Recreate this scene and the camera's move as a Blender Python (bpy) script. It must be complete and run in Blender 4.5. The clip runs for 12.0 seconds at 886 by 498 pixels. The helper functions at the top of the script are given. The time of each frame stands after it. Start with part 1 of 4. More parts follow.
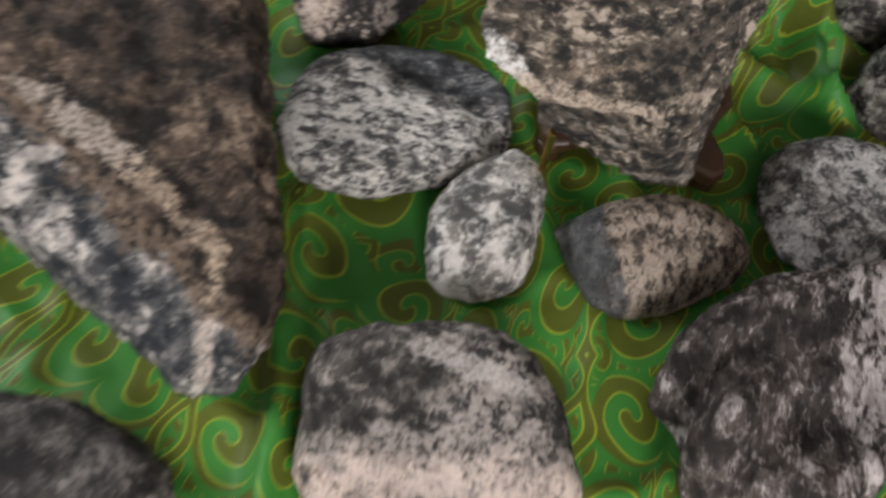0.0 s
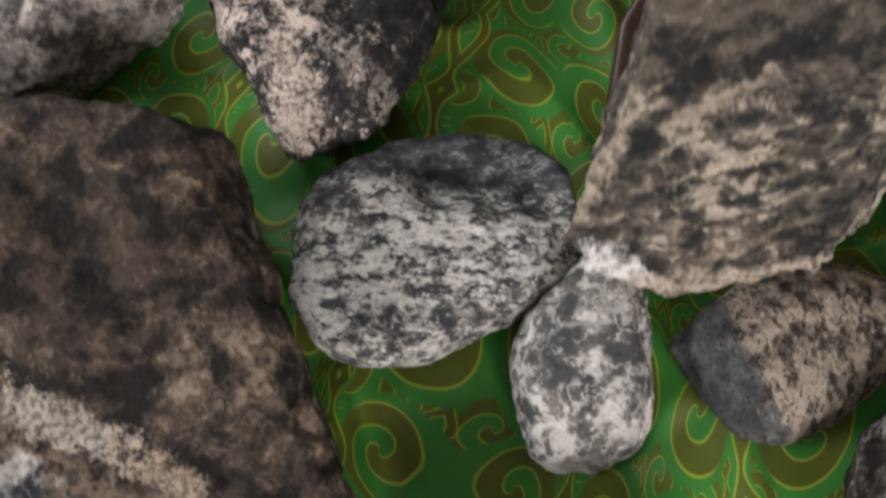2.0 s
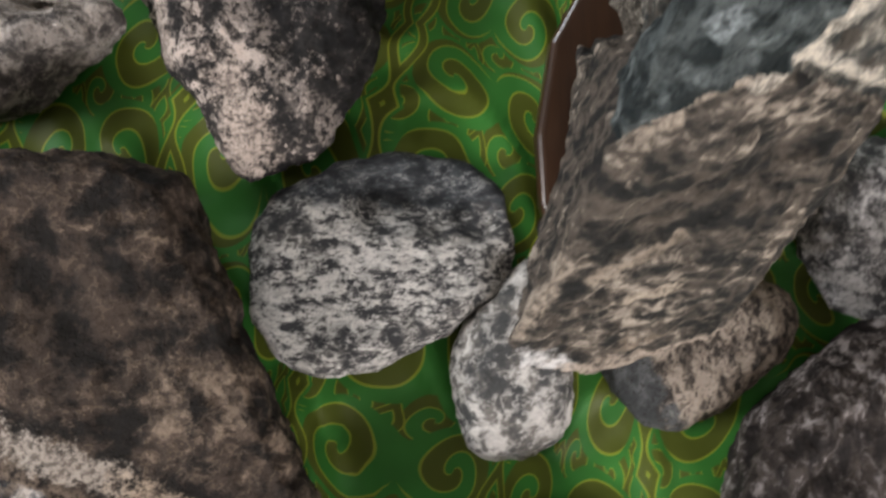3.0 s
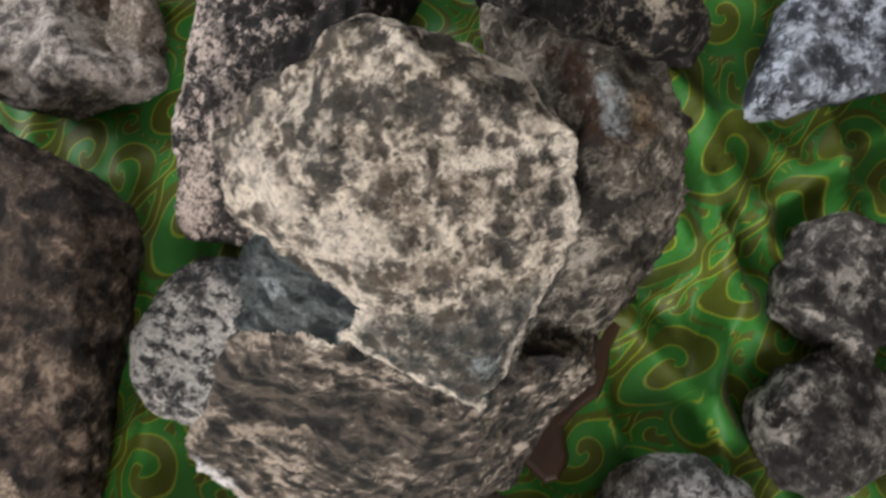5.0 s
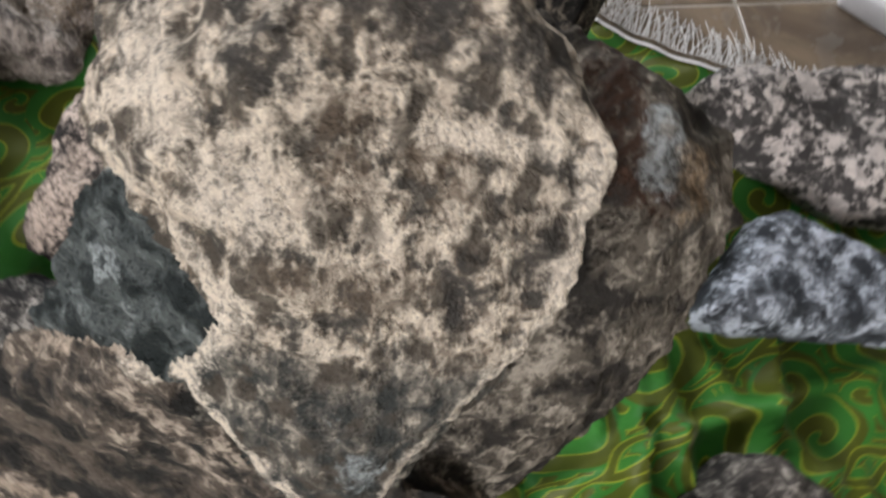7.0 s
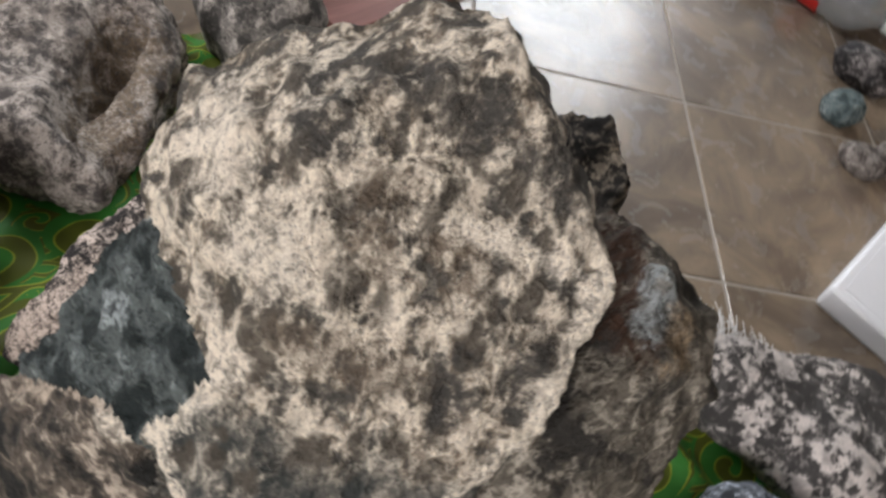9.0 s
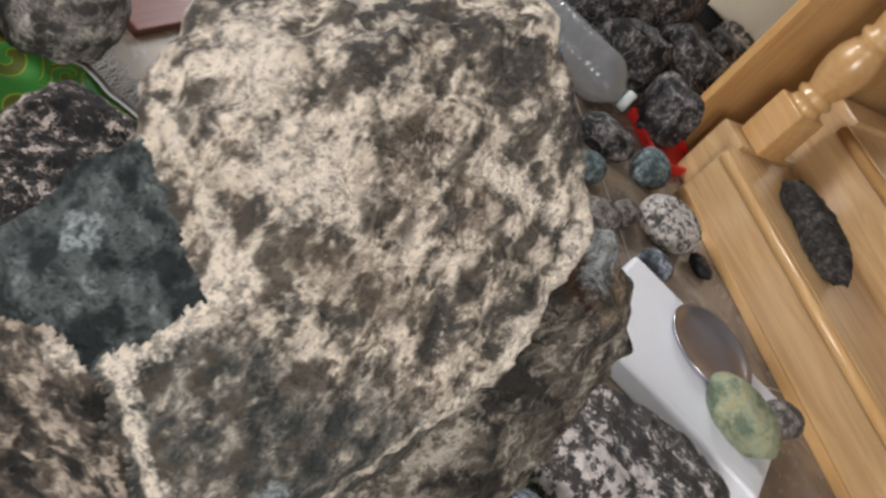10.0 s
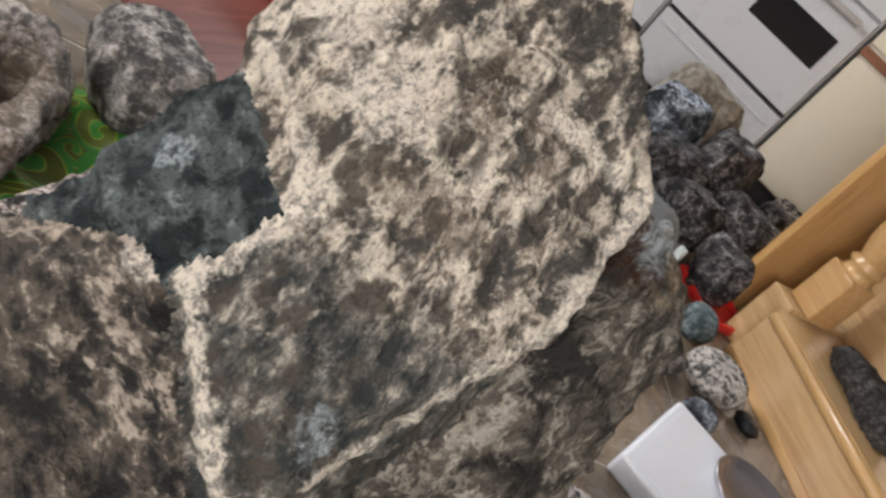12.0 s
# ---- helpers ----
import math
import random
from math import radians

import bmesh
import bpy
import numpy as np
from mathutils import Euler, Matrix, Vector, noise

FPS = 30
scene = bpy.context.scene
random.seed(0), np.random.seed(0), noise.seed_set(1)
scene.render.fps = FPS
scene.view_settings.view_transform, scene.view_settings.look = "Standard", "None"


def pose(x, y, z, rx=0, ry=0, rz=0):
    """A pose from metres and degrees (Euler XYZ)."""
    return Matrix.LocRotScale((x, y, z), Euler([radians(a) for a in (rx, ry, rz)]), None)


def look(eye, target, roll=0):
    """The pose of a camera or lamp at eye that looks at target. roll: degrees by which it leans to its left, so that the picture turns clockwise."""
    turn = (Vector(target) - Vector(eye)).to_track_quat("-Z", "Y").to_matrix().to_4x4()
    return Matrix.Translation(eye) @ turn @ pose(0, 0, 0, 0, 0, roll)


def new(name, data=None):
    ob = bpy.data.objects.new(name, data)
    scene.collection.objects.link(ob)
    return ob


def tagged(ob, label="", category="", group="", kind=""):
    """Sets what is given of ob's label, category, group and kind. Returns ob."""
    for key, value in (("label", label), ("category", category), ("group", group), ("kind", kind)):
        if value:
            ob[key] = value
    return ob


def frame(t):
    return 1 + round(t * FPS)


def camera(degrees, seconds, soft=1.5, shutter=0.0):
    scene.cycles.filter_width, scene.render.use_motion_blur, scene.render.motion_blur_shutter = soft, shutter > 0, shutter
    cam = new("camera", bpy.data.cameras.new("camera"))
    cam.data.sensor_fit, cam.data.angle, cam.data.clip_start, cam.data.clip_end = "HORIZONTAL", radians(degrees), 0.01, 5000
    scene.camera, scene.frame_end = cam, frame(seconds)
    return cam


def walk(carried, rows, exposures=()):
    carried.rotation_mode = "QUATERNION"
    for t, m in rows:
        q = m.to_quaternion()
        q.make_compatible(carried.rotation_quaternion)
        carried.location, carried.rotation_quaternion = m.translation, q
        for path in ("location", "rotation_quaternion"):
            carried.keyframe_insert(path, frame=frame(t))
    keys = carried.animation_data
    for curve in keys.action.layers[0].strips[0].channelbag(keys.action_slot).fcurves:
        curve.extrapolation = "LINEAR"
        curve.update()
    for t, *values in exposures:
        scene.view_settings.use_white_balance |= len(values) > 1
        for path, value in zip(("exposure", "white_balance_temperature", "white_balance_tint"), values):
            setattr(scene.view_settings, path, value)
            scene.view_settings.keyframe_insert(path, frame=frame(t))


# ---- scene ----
cam = camera(53.4, 12.0, soft=2.6, shutter=0.5)
PATH = [
    (0, (0.567, 0.448, 1.11), (0.5, 1.364, -0.666), 9.8),
    (0.5, (0.49, 0.566, 0.924), (0.623, 1.578, -0.796), 15.8),
    (1, (0.434, 0.653, 0.876), (0.565, 1.599, -0.882), 12.4),
    (1.5, (0.442, 0.771, 0.915), (0.406, 1.534, -0.933), -1.0),
    (2, (0.437, 0.891, 0.998), (0.409, 1.47, -0.916), -2.7),
    (2.5, (0.407, 1.008, 1.046), (0.568, 1.42, -0.904), 19.7),
    (2.7, (0.392, 1.047, 1.085), (0.555, 1.273, -0.896), 33.3),
    (4.3, (0.695, 1.204, 1.287), (0.55, 1.312, -0.705), -34.4),
    (4.5, (0.736, 1.206, 1.313), (0.488, 1.398, -0.663), -29.4),
    (4.6, (0.758, 1.211, 1.327), (0.451, 1.429, -0.637), -29.8),
    (5, (0.814, 1.25, 1.307), (0.493, 1.542, -0.645), -21.6),
    (5.5, (0.822, 1.231, 1.255), (0.309, 1.695, -0.622), -19.6),
    (6, (0.837, 1.214, 1.168), (0.313, 1.76, -0.683), -12.2),
    (6.5, (0.843, 1.245, 1.122), (0.395, 1.836, -0.736), -3.3),
    (7, (0.801, 1.214, 1.106), (0.483, 1.967, -0.719), 20.5),
    (7.2, (0.787, 1.211, 1.114), (0.508, 1.997, -0.704), 28.4),
    (9, (0.846, 1.155, 1.095), (0.17, 2.24, -0.444), 24.7),
    (9.1, (0.856, 1.155, 1.096), (0.167, 2.253, -0.427), 27.0),
    (9.5, (0.826, 1.109, 1.05), (0.397, 2.508, -0.314), 37.8),
    (10, (0.807, 1.02, 1.033), (0.456, 2.574, -0.177), 42.4),
    (10.5, (0.822, 0.996, 1.013), (0.431, 2.583, -0.141), 42.5),
    (11, (0.849, 0.997, 0.985), (0.333, 2.61, -0.079), 42.8),
    (11.2, (0.859, 0.996, 0.979), (0.284, 2.616, -0.044), 42.9),
    (11.5, (0.877, 0.987, 0.966), (0.254, 2.606, -0.029), 42.6),
    (12, (0.897, 0.975, 0.964), (0.185, 2.544, -0.051), 41.4),
]
walk(cam, [(t, look(eye, target, roll)) for t, eye, target, roll in PATH])

# ---- light and exposure ----
world = bpy.data.worlds.new("world")
scene.world = world
world.use_nodes = True
wn = world.node_tree.nodes
sky = wn.new("ShaderNodeTexSky")
sky.sky_type, sky.sun_disc = "NISHITA", False
sky.sun_elevation, sky.sun_rotation = radians(40), radians(-20)
world.node_tree.links.new(sky.outputs[0], wn["Background"].inputs[0])
wn["Background"].inputs[1].default_value = 0.1


def area_lamp(name, eye, target, sx, sy, watts, color):
    d = bpy.data.lights.new(name, "AREA")
    d.shape, d.size, d.size_y, d.energy, d.color = "RECTANGLE", sx, sy, watts, color
    ob = new(name, d)
    ob.matrix_world = look(eye, target)
    return ob


area_lamp("kitchen_window_light", (-1.62, 4.98, 1.93), (-0.6, 2.0, 0.6), 1.3, 0.9, 60, (0.88, 0.94, 1.0))
area_lamp("patio_window_light", (2.2, -2.3, 1.75), (0.6, 1.4, 0.3), 1.6, 1.5, 136, (1.0, 0.955, 0.955))
area_lamp("side_window_light", (-2.9, 1.1, 1.9), (0.3, 1.4, 0.4), 1.4, 0.9, 101, (0.97, 0.955, 0.975))
scene.view_settings.exposure = 0.04


# ---- materials ----
class Nodes:
    """A short way to write a node tree."""

    def __init__(self, name):
        self.mat = bpy.data.materials.new(name)
        self.mat.use_nodes = True
        self.tree = self.mat.node_tree
        self.bsdf = self.tree.nodes["Principled BSDF"]

    def put(self, sock, v):
        if isinstance(v, bpy.types.NodeSocket):
            self.tree.links.new(v, sock)
        elif v is not None:
            if isinstance(v, (tuple, list)) and len(v) == 3 and sock.type == "RGBA":
                v = (*v, 1)
            sock.default_value = v

    def node(self, kind, out=0, ins=(), **props):
        n = self.tree.nodes.new(kind)
        for k, v in props.items():
            setattr(n, k, v)
        for k, v in (ins.items() if isinstance(ins, dict) else enumerate(ins)):
            self.put(n.inputs[k], v)
        return n.outputs[out]

    def math(self, op, a, b=None, c=None):
        return self.node("ShaderNodeMath", 0, [a, b, c], operation=op)

    def coords(self, loc=(0, 0, 0), rot=(0, 0, 0), scale=(1, 1, 1), kind="Object"):
        n = self.tree.nodes.new("ShaderNodeTexCoord")
        return self.node("ShaderNodeMapping", 0, [n.outputs[kind], loc, tuple(radians(a) for a in rot), scale])

    def noise(self, vec, scale, detail=6, rough=0.6, dist=0.0):
        return self.node("ShaderNodeTexNoise", 0, {"Vector": vec, "Scale": scale, "Detail": detail, "Roughness": rough, "Distortion": dist})

    def voronoi(self, vec, scale, feature="F1", rnd=1.0):
        return self.node("ShaderNodeTexVoronoi", 0, {"Vector": vec, "Scale": scale, "Randomness": rnd}, feature=feature)

    def step(self, v, lo, hi):
        return self.node("ShaderNodeMapRange", 0, [v, lo, hi, 0.0, 1.0], interpolation_type="SMOOTHSTEP")

    def mix(self, f, a, b, blend="MIX"):
        n = self.tree.nodes.new("ShaderNodeMix")
        n.data_type, n.blend_type = "RGBA", blend
        self.put(n.inputs[0], f), self.put(n.inputs[6], a), self.put(n.inputs[7], b)
        return n.outputs[2]

    def done(self, color, rough=0.6, bump=None, strength=0.3, dist=0.01, **more):
        self.put(self.bsdf.inputs["Base Color"], color)
        self.put(self.bsdf.inputs["Roughness"], rough)
        for k, v in more.items():
            self.put(self.bsdf.inputs[k.replace("_", " ")], v)
        if bump is not None:
            b = self.node("ShaderNodeBump", 0, {"Strength": strength, "Distance": dist, "Height": bump})
            self.put(self.bsdf.inputs["Normal"], b)
        return self.mat


def rock_mat(name, dark, mid, light, scale=10.0, amount=0.5, soft=0.05, stretch=(1, 1, 1), rot=(0, 0, 0), seed=0.0,
             vein=0.0, grains=0.5, patch=None, rough=0.78, dist=0.15, web=0.45, relief=0.5, clump=0.33, detail=7, cells=None, marks=()):
    """Mottled stone: dark and middle ground, pale crystals joined by a thin pale web, dark grains. patch: (normal,
    offset, palette, amount, band) of a second palette that meets the first along an uneven line, with a pale band along
    it.
    cells: (scale, colour, share) of round darker crystals. marks: (from, to, radius, colour, share) of single blotches,
    veins, rims and painted shade or highlights."""
    s = Nodes(name)
    v = s.coords((seed, seed * 1.7, -seed * 0.6), rot, stretch)
    big = s.noise(v, scale * 0.4, 4, 0.6, 0.2)
    med = s.noise(v, scale * 1.9, detail, 0.62, dist)
    sml = s.noise(v, scale * 6.0, 5, 0.62, 0.05)
    fine = s.noise(v, scale * 26.0, 3, 0.7)
    tone = s.noise(v, scale * 3.3, 4, 0.6, 0.1)
    lines = s.math("SUBTRACT", 1.0, s.step(s.math("ABSOLUTE", s.math("SUBTRACT", s.noise(v, scale * 3.0, 3, 0.55, 0.15), 0.5)), 0.006, 0.045))
    cut = s.math("ADD", s.math("MULTIPLY", med, 0.55), s.math("ADD", s.math("MULTIPLY", sml, 0.32), s.math("MULTIPLY", big, clump)))

    def palette(c0, c1, c2, amt):
        ground = s.mix(s.step(med, 0.40, 0.58), c0, c1)
        at = 0.5 * (0.87 + clump) + 0.22 * (0.5 - amt)
        mask = s.step(cut, at, at + soft)
        near = s.step(cut, at - 0.09, at)
        mask = s.math("MAXIMUM", mask, s.math("MULTIPLY", s.math("MULTIPLY", lines, near), web))
        pale = s.mix(s.math("MULTIPLY", s.step(tone, 0.42, 0.62), 0.62), c2, tuple(0.35 * p + 0.65 * q for p, q in zip(c2, c1)))
        return s.mix(mask, ground, pale)

    col = palette(dark, mid, light, amount)
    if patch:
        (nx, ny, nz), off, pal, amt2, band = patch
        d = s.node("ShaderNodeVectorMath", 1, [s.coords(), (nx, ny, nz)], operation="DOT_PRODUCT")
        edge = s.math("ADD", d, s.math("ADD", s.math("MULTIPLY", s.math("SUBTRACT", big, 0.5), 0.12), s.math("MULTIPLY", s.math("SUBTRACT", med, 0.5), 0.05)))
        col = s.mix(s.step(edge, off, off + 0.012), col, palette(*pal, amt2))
        if band:
            strip = s.math("MULTIPLY", s.step(edge, off - 0.03, off - 0.012), s.math("SUBTRACT", 1.0, s.step(edge, off + 0.008, off + 0.024)))
            col = s.mix(s.math("MULTIPLY", s.math("MULTIPLY", strip, s.step(sml, 0.4, 0.56)), band), col, light)
    if vein:
        w = s.node("ShaderNodeVectorMath", 0, [v, s.node("ShaderNodeVectorMath", 0, [s.node("ShaderNodeTexNoise", 1, {"Vector": v, "Scale": scale, "Detail": 4.0}), (0.12, 0.12, 0.12)], operation="MULTIPLY")], operation="ADD")
        e = s.voronoi(w, scale * 0.9, "DISTANCE_TO_EDGE")
        line = s.math("MULTIPLY", s.math("MULTIPLY", s.math("SUBTRACT", 1.0, s.step(e, 0.0, 0.06)), s.step(sml, 0.4, 0.58)), vein)
        col = s.mix(line, col, light)
    if cells:
        w = s.node("ShaderNodeVectorMath", 0, [v, s.node("ShaderNodeVectorMath", 0, [s.node("ShaderNodeTexNoise", 1, {"Vector": v, "Scale": cells[0] * 1.4, "Detail": 3.0}), (0.025, 0.025, 0.025)], operation="MULTIPLY")], operation="ADD")
        core = s.math("SUBTRACT", 1.0, s.step(s.voronoi(w, cells[0]), 0.28, 0.55))
        some = s.step(s.noise(v, cells[0] * 0.55, 2, 0.5), 0.34, 0.46)
        col = s.mix(s.math("MULTIPLY", s.math("MULTIPLY", core, some), cells[2]), col, cells[1])
    if marks:
        where = s.tree.nodes.new("ShaderNodeNewGeometry").outputs["Position"]
        ragged = s.math("ADD", s.math("MULTIPLY", s.math("SUBTRACT", s.noise(where, 60.0, 5, 0.66), 0.5), 2.6), s.math("MULTIPLY", s.math("SUBTRACT", s.noise(where, 210.0, 3, 0.65), 0.5), 1.3))
        pores = s.math("ADD", 0.35, s.math("MULTIPLY", s.step(s.noise(where, 150.0, 4, 0.65), 0.40, 0.54), 0.65))
        for a, b, r, c, share in marks:
            a, b = Vector(a), Vector(b)
            off = s.node("ShaderNodeVectorMath", 0, [where, tuple(a)], operation="SUBTRACT")
            if (b - a).length > 1e-4:
                ab = b - a
                along = s.node("ShaderNodeVectorMath", 1, [off, tuple(ab / ab.length_squared)], operation="DOT_PRODUCT")
                along = s.math("MINIMUM", s.math("MAXIMUM", along, 0.0), 1.0)
                back = s.node("ShaderNodeVectorMath", 0, {0: tuple(ab), 3: along}, operation="SCALE")
                off = s.node("ShaderNodeVectorMath", 0, [off, back], operation="SUBTRACT")
            d = s.math("ADD", s.math("DIVIDE", s.node("ShaderNodeVectorMath", 1, [off], operation="LENGTH"), r), ragged)
            col = s.mix(s.math("MULTIPLY", s.math("MULTIPLY", s.math("SUBTRACT", 1.0, s.step(d, 0.6, 1.25)), pores), share), col, c)
    g = s.step(s.noise(v, scale * 10.0, 4, 0.68, 0.1), 0.55, 0.62)
    col = s.mix(s.math("MULTIPLY", g, grains), col, tuple(c * 0.6 for c in dark))
    val = s.math("ADD", 0.7, s.math("MULTIPLY", fine, 0.6))
    col = s.mix(1.0, col, s.node("ShaderNodeCombineColor", 0, [val, val, val]), "MULTIPLY")
    hgt = s.math("ADD", s.math("MULTIPLY", sml, 0.6), s.math("ADD", s.math("MULTIPLY", fine, 0.2), s.math("MULTIPLY", cut, 0.9)))
    return s.done(col, s.math("ADD", rough - 0.12, s.math("MULTIPLY", sml, 0.25)), hgt, relief, 0.010, Specular_IOR_Level=0.18)


def plain_mat(name, color, rough=0.5, scale=20.0, var=0.12, bump=0.08, **more):
    s = Nodes(name)
    v = s.coords()
    a, b = s.noise(v, scale, 5, 0.6), s.noise(v, scale * 9, 3, 0.6)
    val = s.math("ADD", 1.0 - var, s.math("MULTIPLY", s.math("ADD", a, b), var))
    col = s.mix(1.0, color, s.node("ShaderNodeCombineColor", 0, [val, val, val]), "MULTIPLY")
    return s.done(col, s.math("ADD", rough - 0.05, s.math("MULTIPLY", a, 0.1)), b, bump, 0.004, **more)


def wood_mat(name, c0, c1, axis=0, rough=0.3, coat=0.4, seed=0.0):
    s = Nodes(name)
    st = [9.0, 9.0, 9.0]
    st[axis] = 0.7
    v = s.coords((seed, seed, seed), (0, 0, 0), tuple(st))
    grain = s.noise(v, 3.0, 8, 0.65, 1.2)
    fine = s.noise(v, 22.0, 4, 0.6)
    col = s.mix(s.step(grain, 0.3, 0.72), c0, c1)
    knots = s.noise(s.coords((seed, 0, 0)), 2.0, 3, 0.5)
    col = s.mix(s.math("MULTIPLY", s.step(knots, 0.45, 0.75), 0.25), col, tuple(c * 0.7 for c in c0))
    return s.done(col, s.math("ADD", rough - 0.05, s.math("MULTIPLY", fine, 0.12)), fine, 0.12, 0.002, Coat_Weight=coat, Coat_Roughness=0.15)


def cloth_mat():
    """Green brocade with olive scrolls, each outlined in a thin gold thread. Scrolls come in mirrored pairs."""
    s = Nodes("green_brocade")
    v = s.coords((0.02, 0.05, 0), (0, 0, 14), (1, 1, 1))
    warp = s.node("ShaderNodeTexNoise", 1, {"Vector": v, "Scale": 7.0, "Detail": 1.0})
    drift = s.node("ShaderNodeTexNoise", 1, {"Vector": v, "Scale": 2.6, "Detail": 1.0})
    v = s.node("ShaderNodeVectorMath", 0, [v, s.node("ShaderNodeVectorMath", 0, [drift, (0.22, 0.22, 0.0)], operation="MULTIPLY")], operation="ADD")
    v2 = s.node("ShaderNodeVectorMath", 0, [v, s.node("ShaderNodeVectorMath", 0, [warp, (0.05, 0.05, 0.0)], operation="MULTIPLY")], operation="ADD")
    n = s.tree.nodes.new("ShaderNodeSeparateXYZ")
    s.put(n.inputs[0], v2)
    x, y = n.outputs[0], n.outputs[1]

    def scroll(cell, cx, cy, turns, reach, shift):
        px = s.math("PINGPONG", s.math("ADD", s.math("DIVIDE", x, cell), shift), 1.0)
        py = s.math("PINGPONG", s.math("ADD", s.math("DIVIDE", y, cell * 1.25), shift * 1.6), 1.0)
        dx, dy = s.math("SUBTRACT", px, cx), s.math("SUBTRACT", py, cy)
        r = s.math("SQRT", s.math("ADD", s.math("MULTIPLY", dx, dx), s.math("MULTIPLY", dy, dy)))
        a = s.math("DIVIDE", s.math("ARCTAN2", dy, dx), 2 * math.pi)
        ph = s.math("FRACT", s.math("ADD", s.math("SUBTRACT", s.math("MULTIPLY", r, turns), a), 10.0))
        band = s.math("SUBTRACT", 0.5, s.math("ABSOLUTE", s.math("SUBTRACT", ph, 0.5)))
        inside = s.math("LESS_THAN", r, reach)
        fill = s.math("MULTIPLY", s.step(band, 0.22, 0.25), inside)
        vine = s.math("ADD", 0.07, s.math("MULTIPLY", s.math("SINE", s.math("MULTIPLY", py, 2 * math.pi)), 0.10))
        hoop = s.math("ABSOLUTE", s.math("SUBTRACT", px, vine))
        fill = s.math("MAXIMUM", fill, s.math("SUBTRACT", 1.0, s.step(hoop, 0.05, 0.062)))
        line = s.math("MULTIPLY", s.math("SUBTRACT", 1.0, s.step(s.math("ABSOLUTE", s.math("SUBTRACT", band, 0.235)), 0.012, 0.04)), inside)
        line = s.math("MAXIMUM", line, s.math("SUBTRACT", 1.0, s.step(s.math("ABSOLUTE", s.math("SUBTRACT", hoop, 0.056)), 0.006, 0.016)))
        free = s.math("MULTIPLY", s.step(r, reach + 0.04, reach + 0.06), s.step(hoop, 0.09, 0.11))
        return fill, line, free

    fill, line, free = scroll(0.115, 0.58, 0.5, 2.6, 0.44, 0.0)
    fill2, line2, _ = scroll(0.058, 0.55, 0.5, 2.2, 0.46, 0.41)
    fill = s.math("MAXIMUM", fill, s.math("MULTIPLY", fill2, free))
    line = s.math("MAXIMUM", line, s.math("MULTIPLY", line2, free))
    shade = s.noise(v, 9.0, 3, 0.5)
    ground = s.mix(shade, (0.026, 0.14, 0.02), (0.055, 0.26, 0.04))
    col = s.mix(s.math("MULTIPLY", fill, 0.88), ground, (0.095, 0.098, 0.010))
    col = s.mix(s.math("MULTIPLY", line, 0.6), col, (0.40, 0.45, 0.035))
    weave = s.math("MULTIPLY", s.math("SINE", s.math("MULTIPLY", x, 5200.0)), s.math("SINE", s.math("MULTIPLY", y, 5200.0)))
    fine = s.noise(v, 260.0, 2, 0.6)
    return s.done(col, 0.5, s.math("ADD", s.math("MULTIPLY", weave, 0.15), fine), 0.12, 0.002, Sheen_Weight=0.1, Sheen_Roughness=0.4, Specular_IOR_Level=0.25)


def tile_mat():
    s = Nodes("slate_look_tile")
    oi = s.tree.nodes.new("ShaderNodeObjectInfo")
    v = s.node("ShaderNodeVectorMath", 0, [s.coords(), s.node("ShaderNodeCombineXYZ", 0, [s.math("MULTIPLY", oi.outputs["Random"], 40.0), 0.0, 0.0])], operation="ADD")
    a, b, c = s.noise(v, 5.0, 7, 0.65, 0.8), s.noise(v, 16.0, 5, 0.6, 0.5), s.noise(v, 120.0, 3, 0.6)
    col = s.mix(s.step(a, 0.35, 0.65), (0.15, 0.12, 0.095), (0.30, 0.235, 0.17))
    col = s.mix(s.math("MULTIPLY", s.step(b, 0.5, 0.7), 0.5), col, (0.2, 0.19, 0.18))
    return s.done(col, s.math("ADD", 0.15, s.math("MULTIPLY", b, 0.22)), s.math("ADD", b, s.math("MULTIPLY", c, 0.3)), 0.12, 0.004)


PINK, CREAM = (0.60, 0.51, 0.45), (0.62, 0.54, 0.44)
M = {}
SLATE, UMBER, IVORY, BLUISH = (0.062, 0.058, 0.054), (0.135, 0.102, 0.074), (0.86, 0.78, 0.66), (0.42, 0.47, 0.48)
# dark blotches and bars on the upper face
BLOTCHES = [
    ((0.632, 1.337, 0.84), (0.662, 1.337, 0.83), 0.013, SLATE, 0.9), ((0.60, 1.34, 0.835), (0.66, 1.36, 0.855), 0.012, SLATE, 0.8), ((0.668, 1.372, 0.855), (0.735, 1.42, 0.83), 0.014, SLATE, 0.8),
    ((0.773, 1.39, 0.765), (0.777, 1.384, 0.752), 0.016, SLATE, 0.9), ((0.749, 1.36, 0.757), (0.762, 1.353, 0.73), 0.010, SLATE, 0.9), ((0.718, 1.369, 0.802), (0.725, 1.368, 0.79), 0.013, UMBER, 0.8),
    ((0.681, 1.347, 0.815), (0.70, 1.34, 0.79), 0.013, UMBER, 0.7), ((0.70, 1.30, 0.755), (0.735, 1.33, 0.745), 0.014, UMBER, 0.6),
]
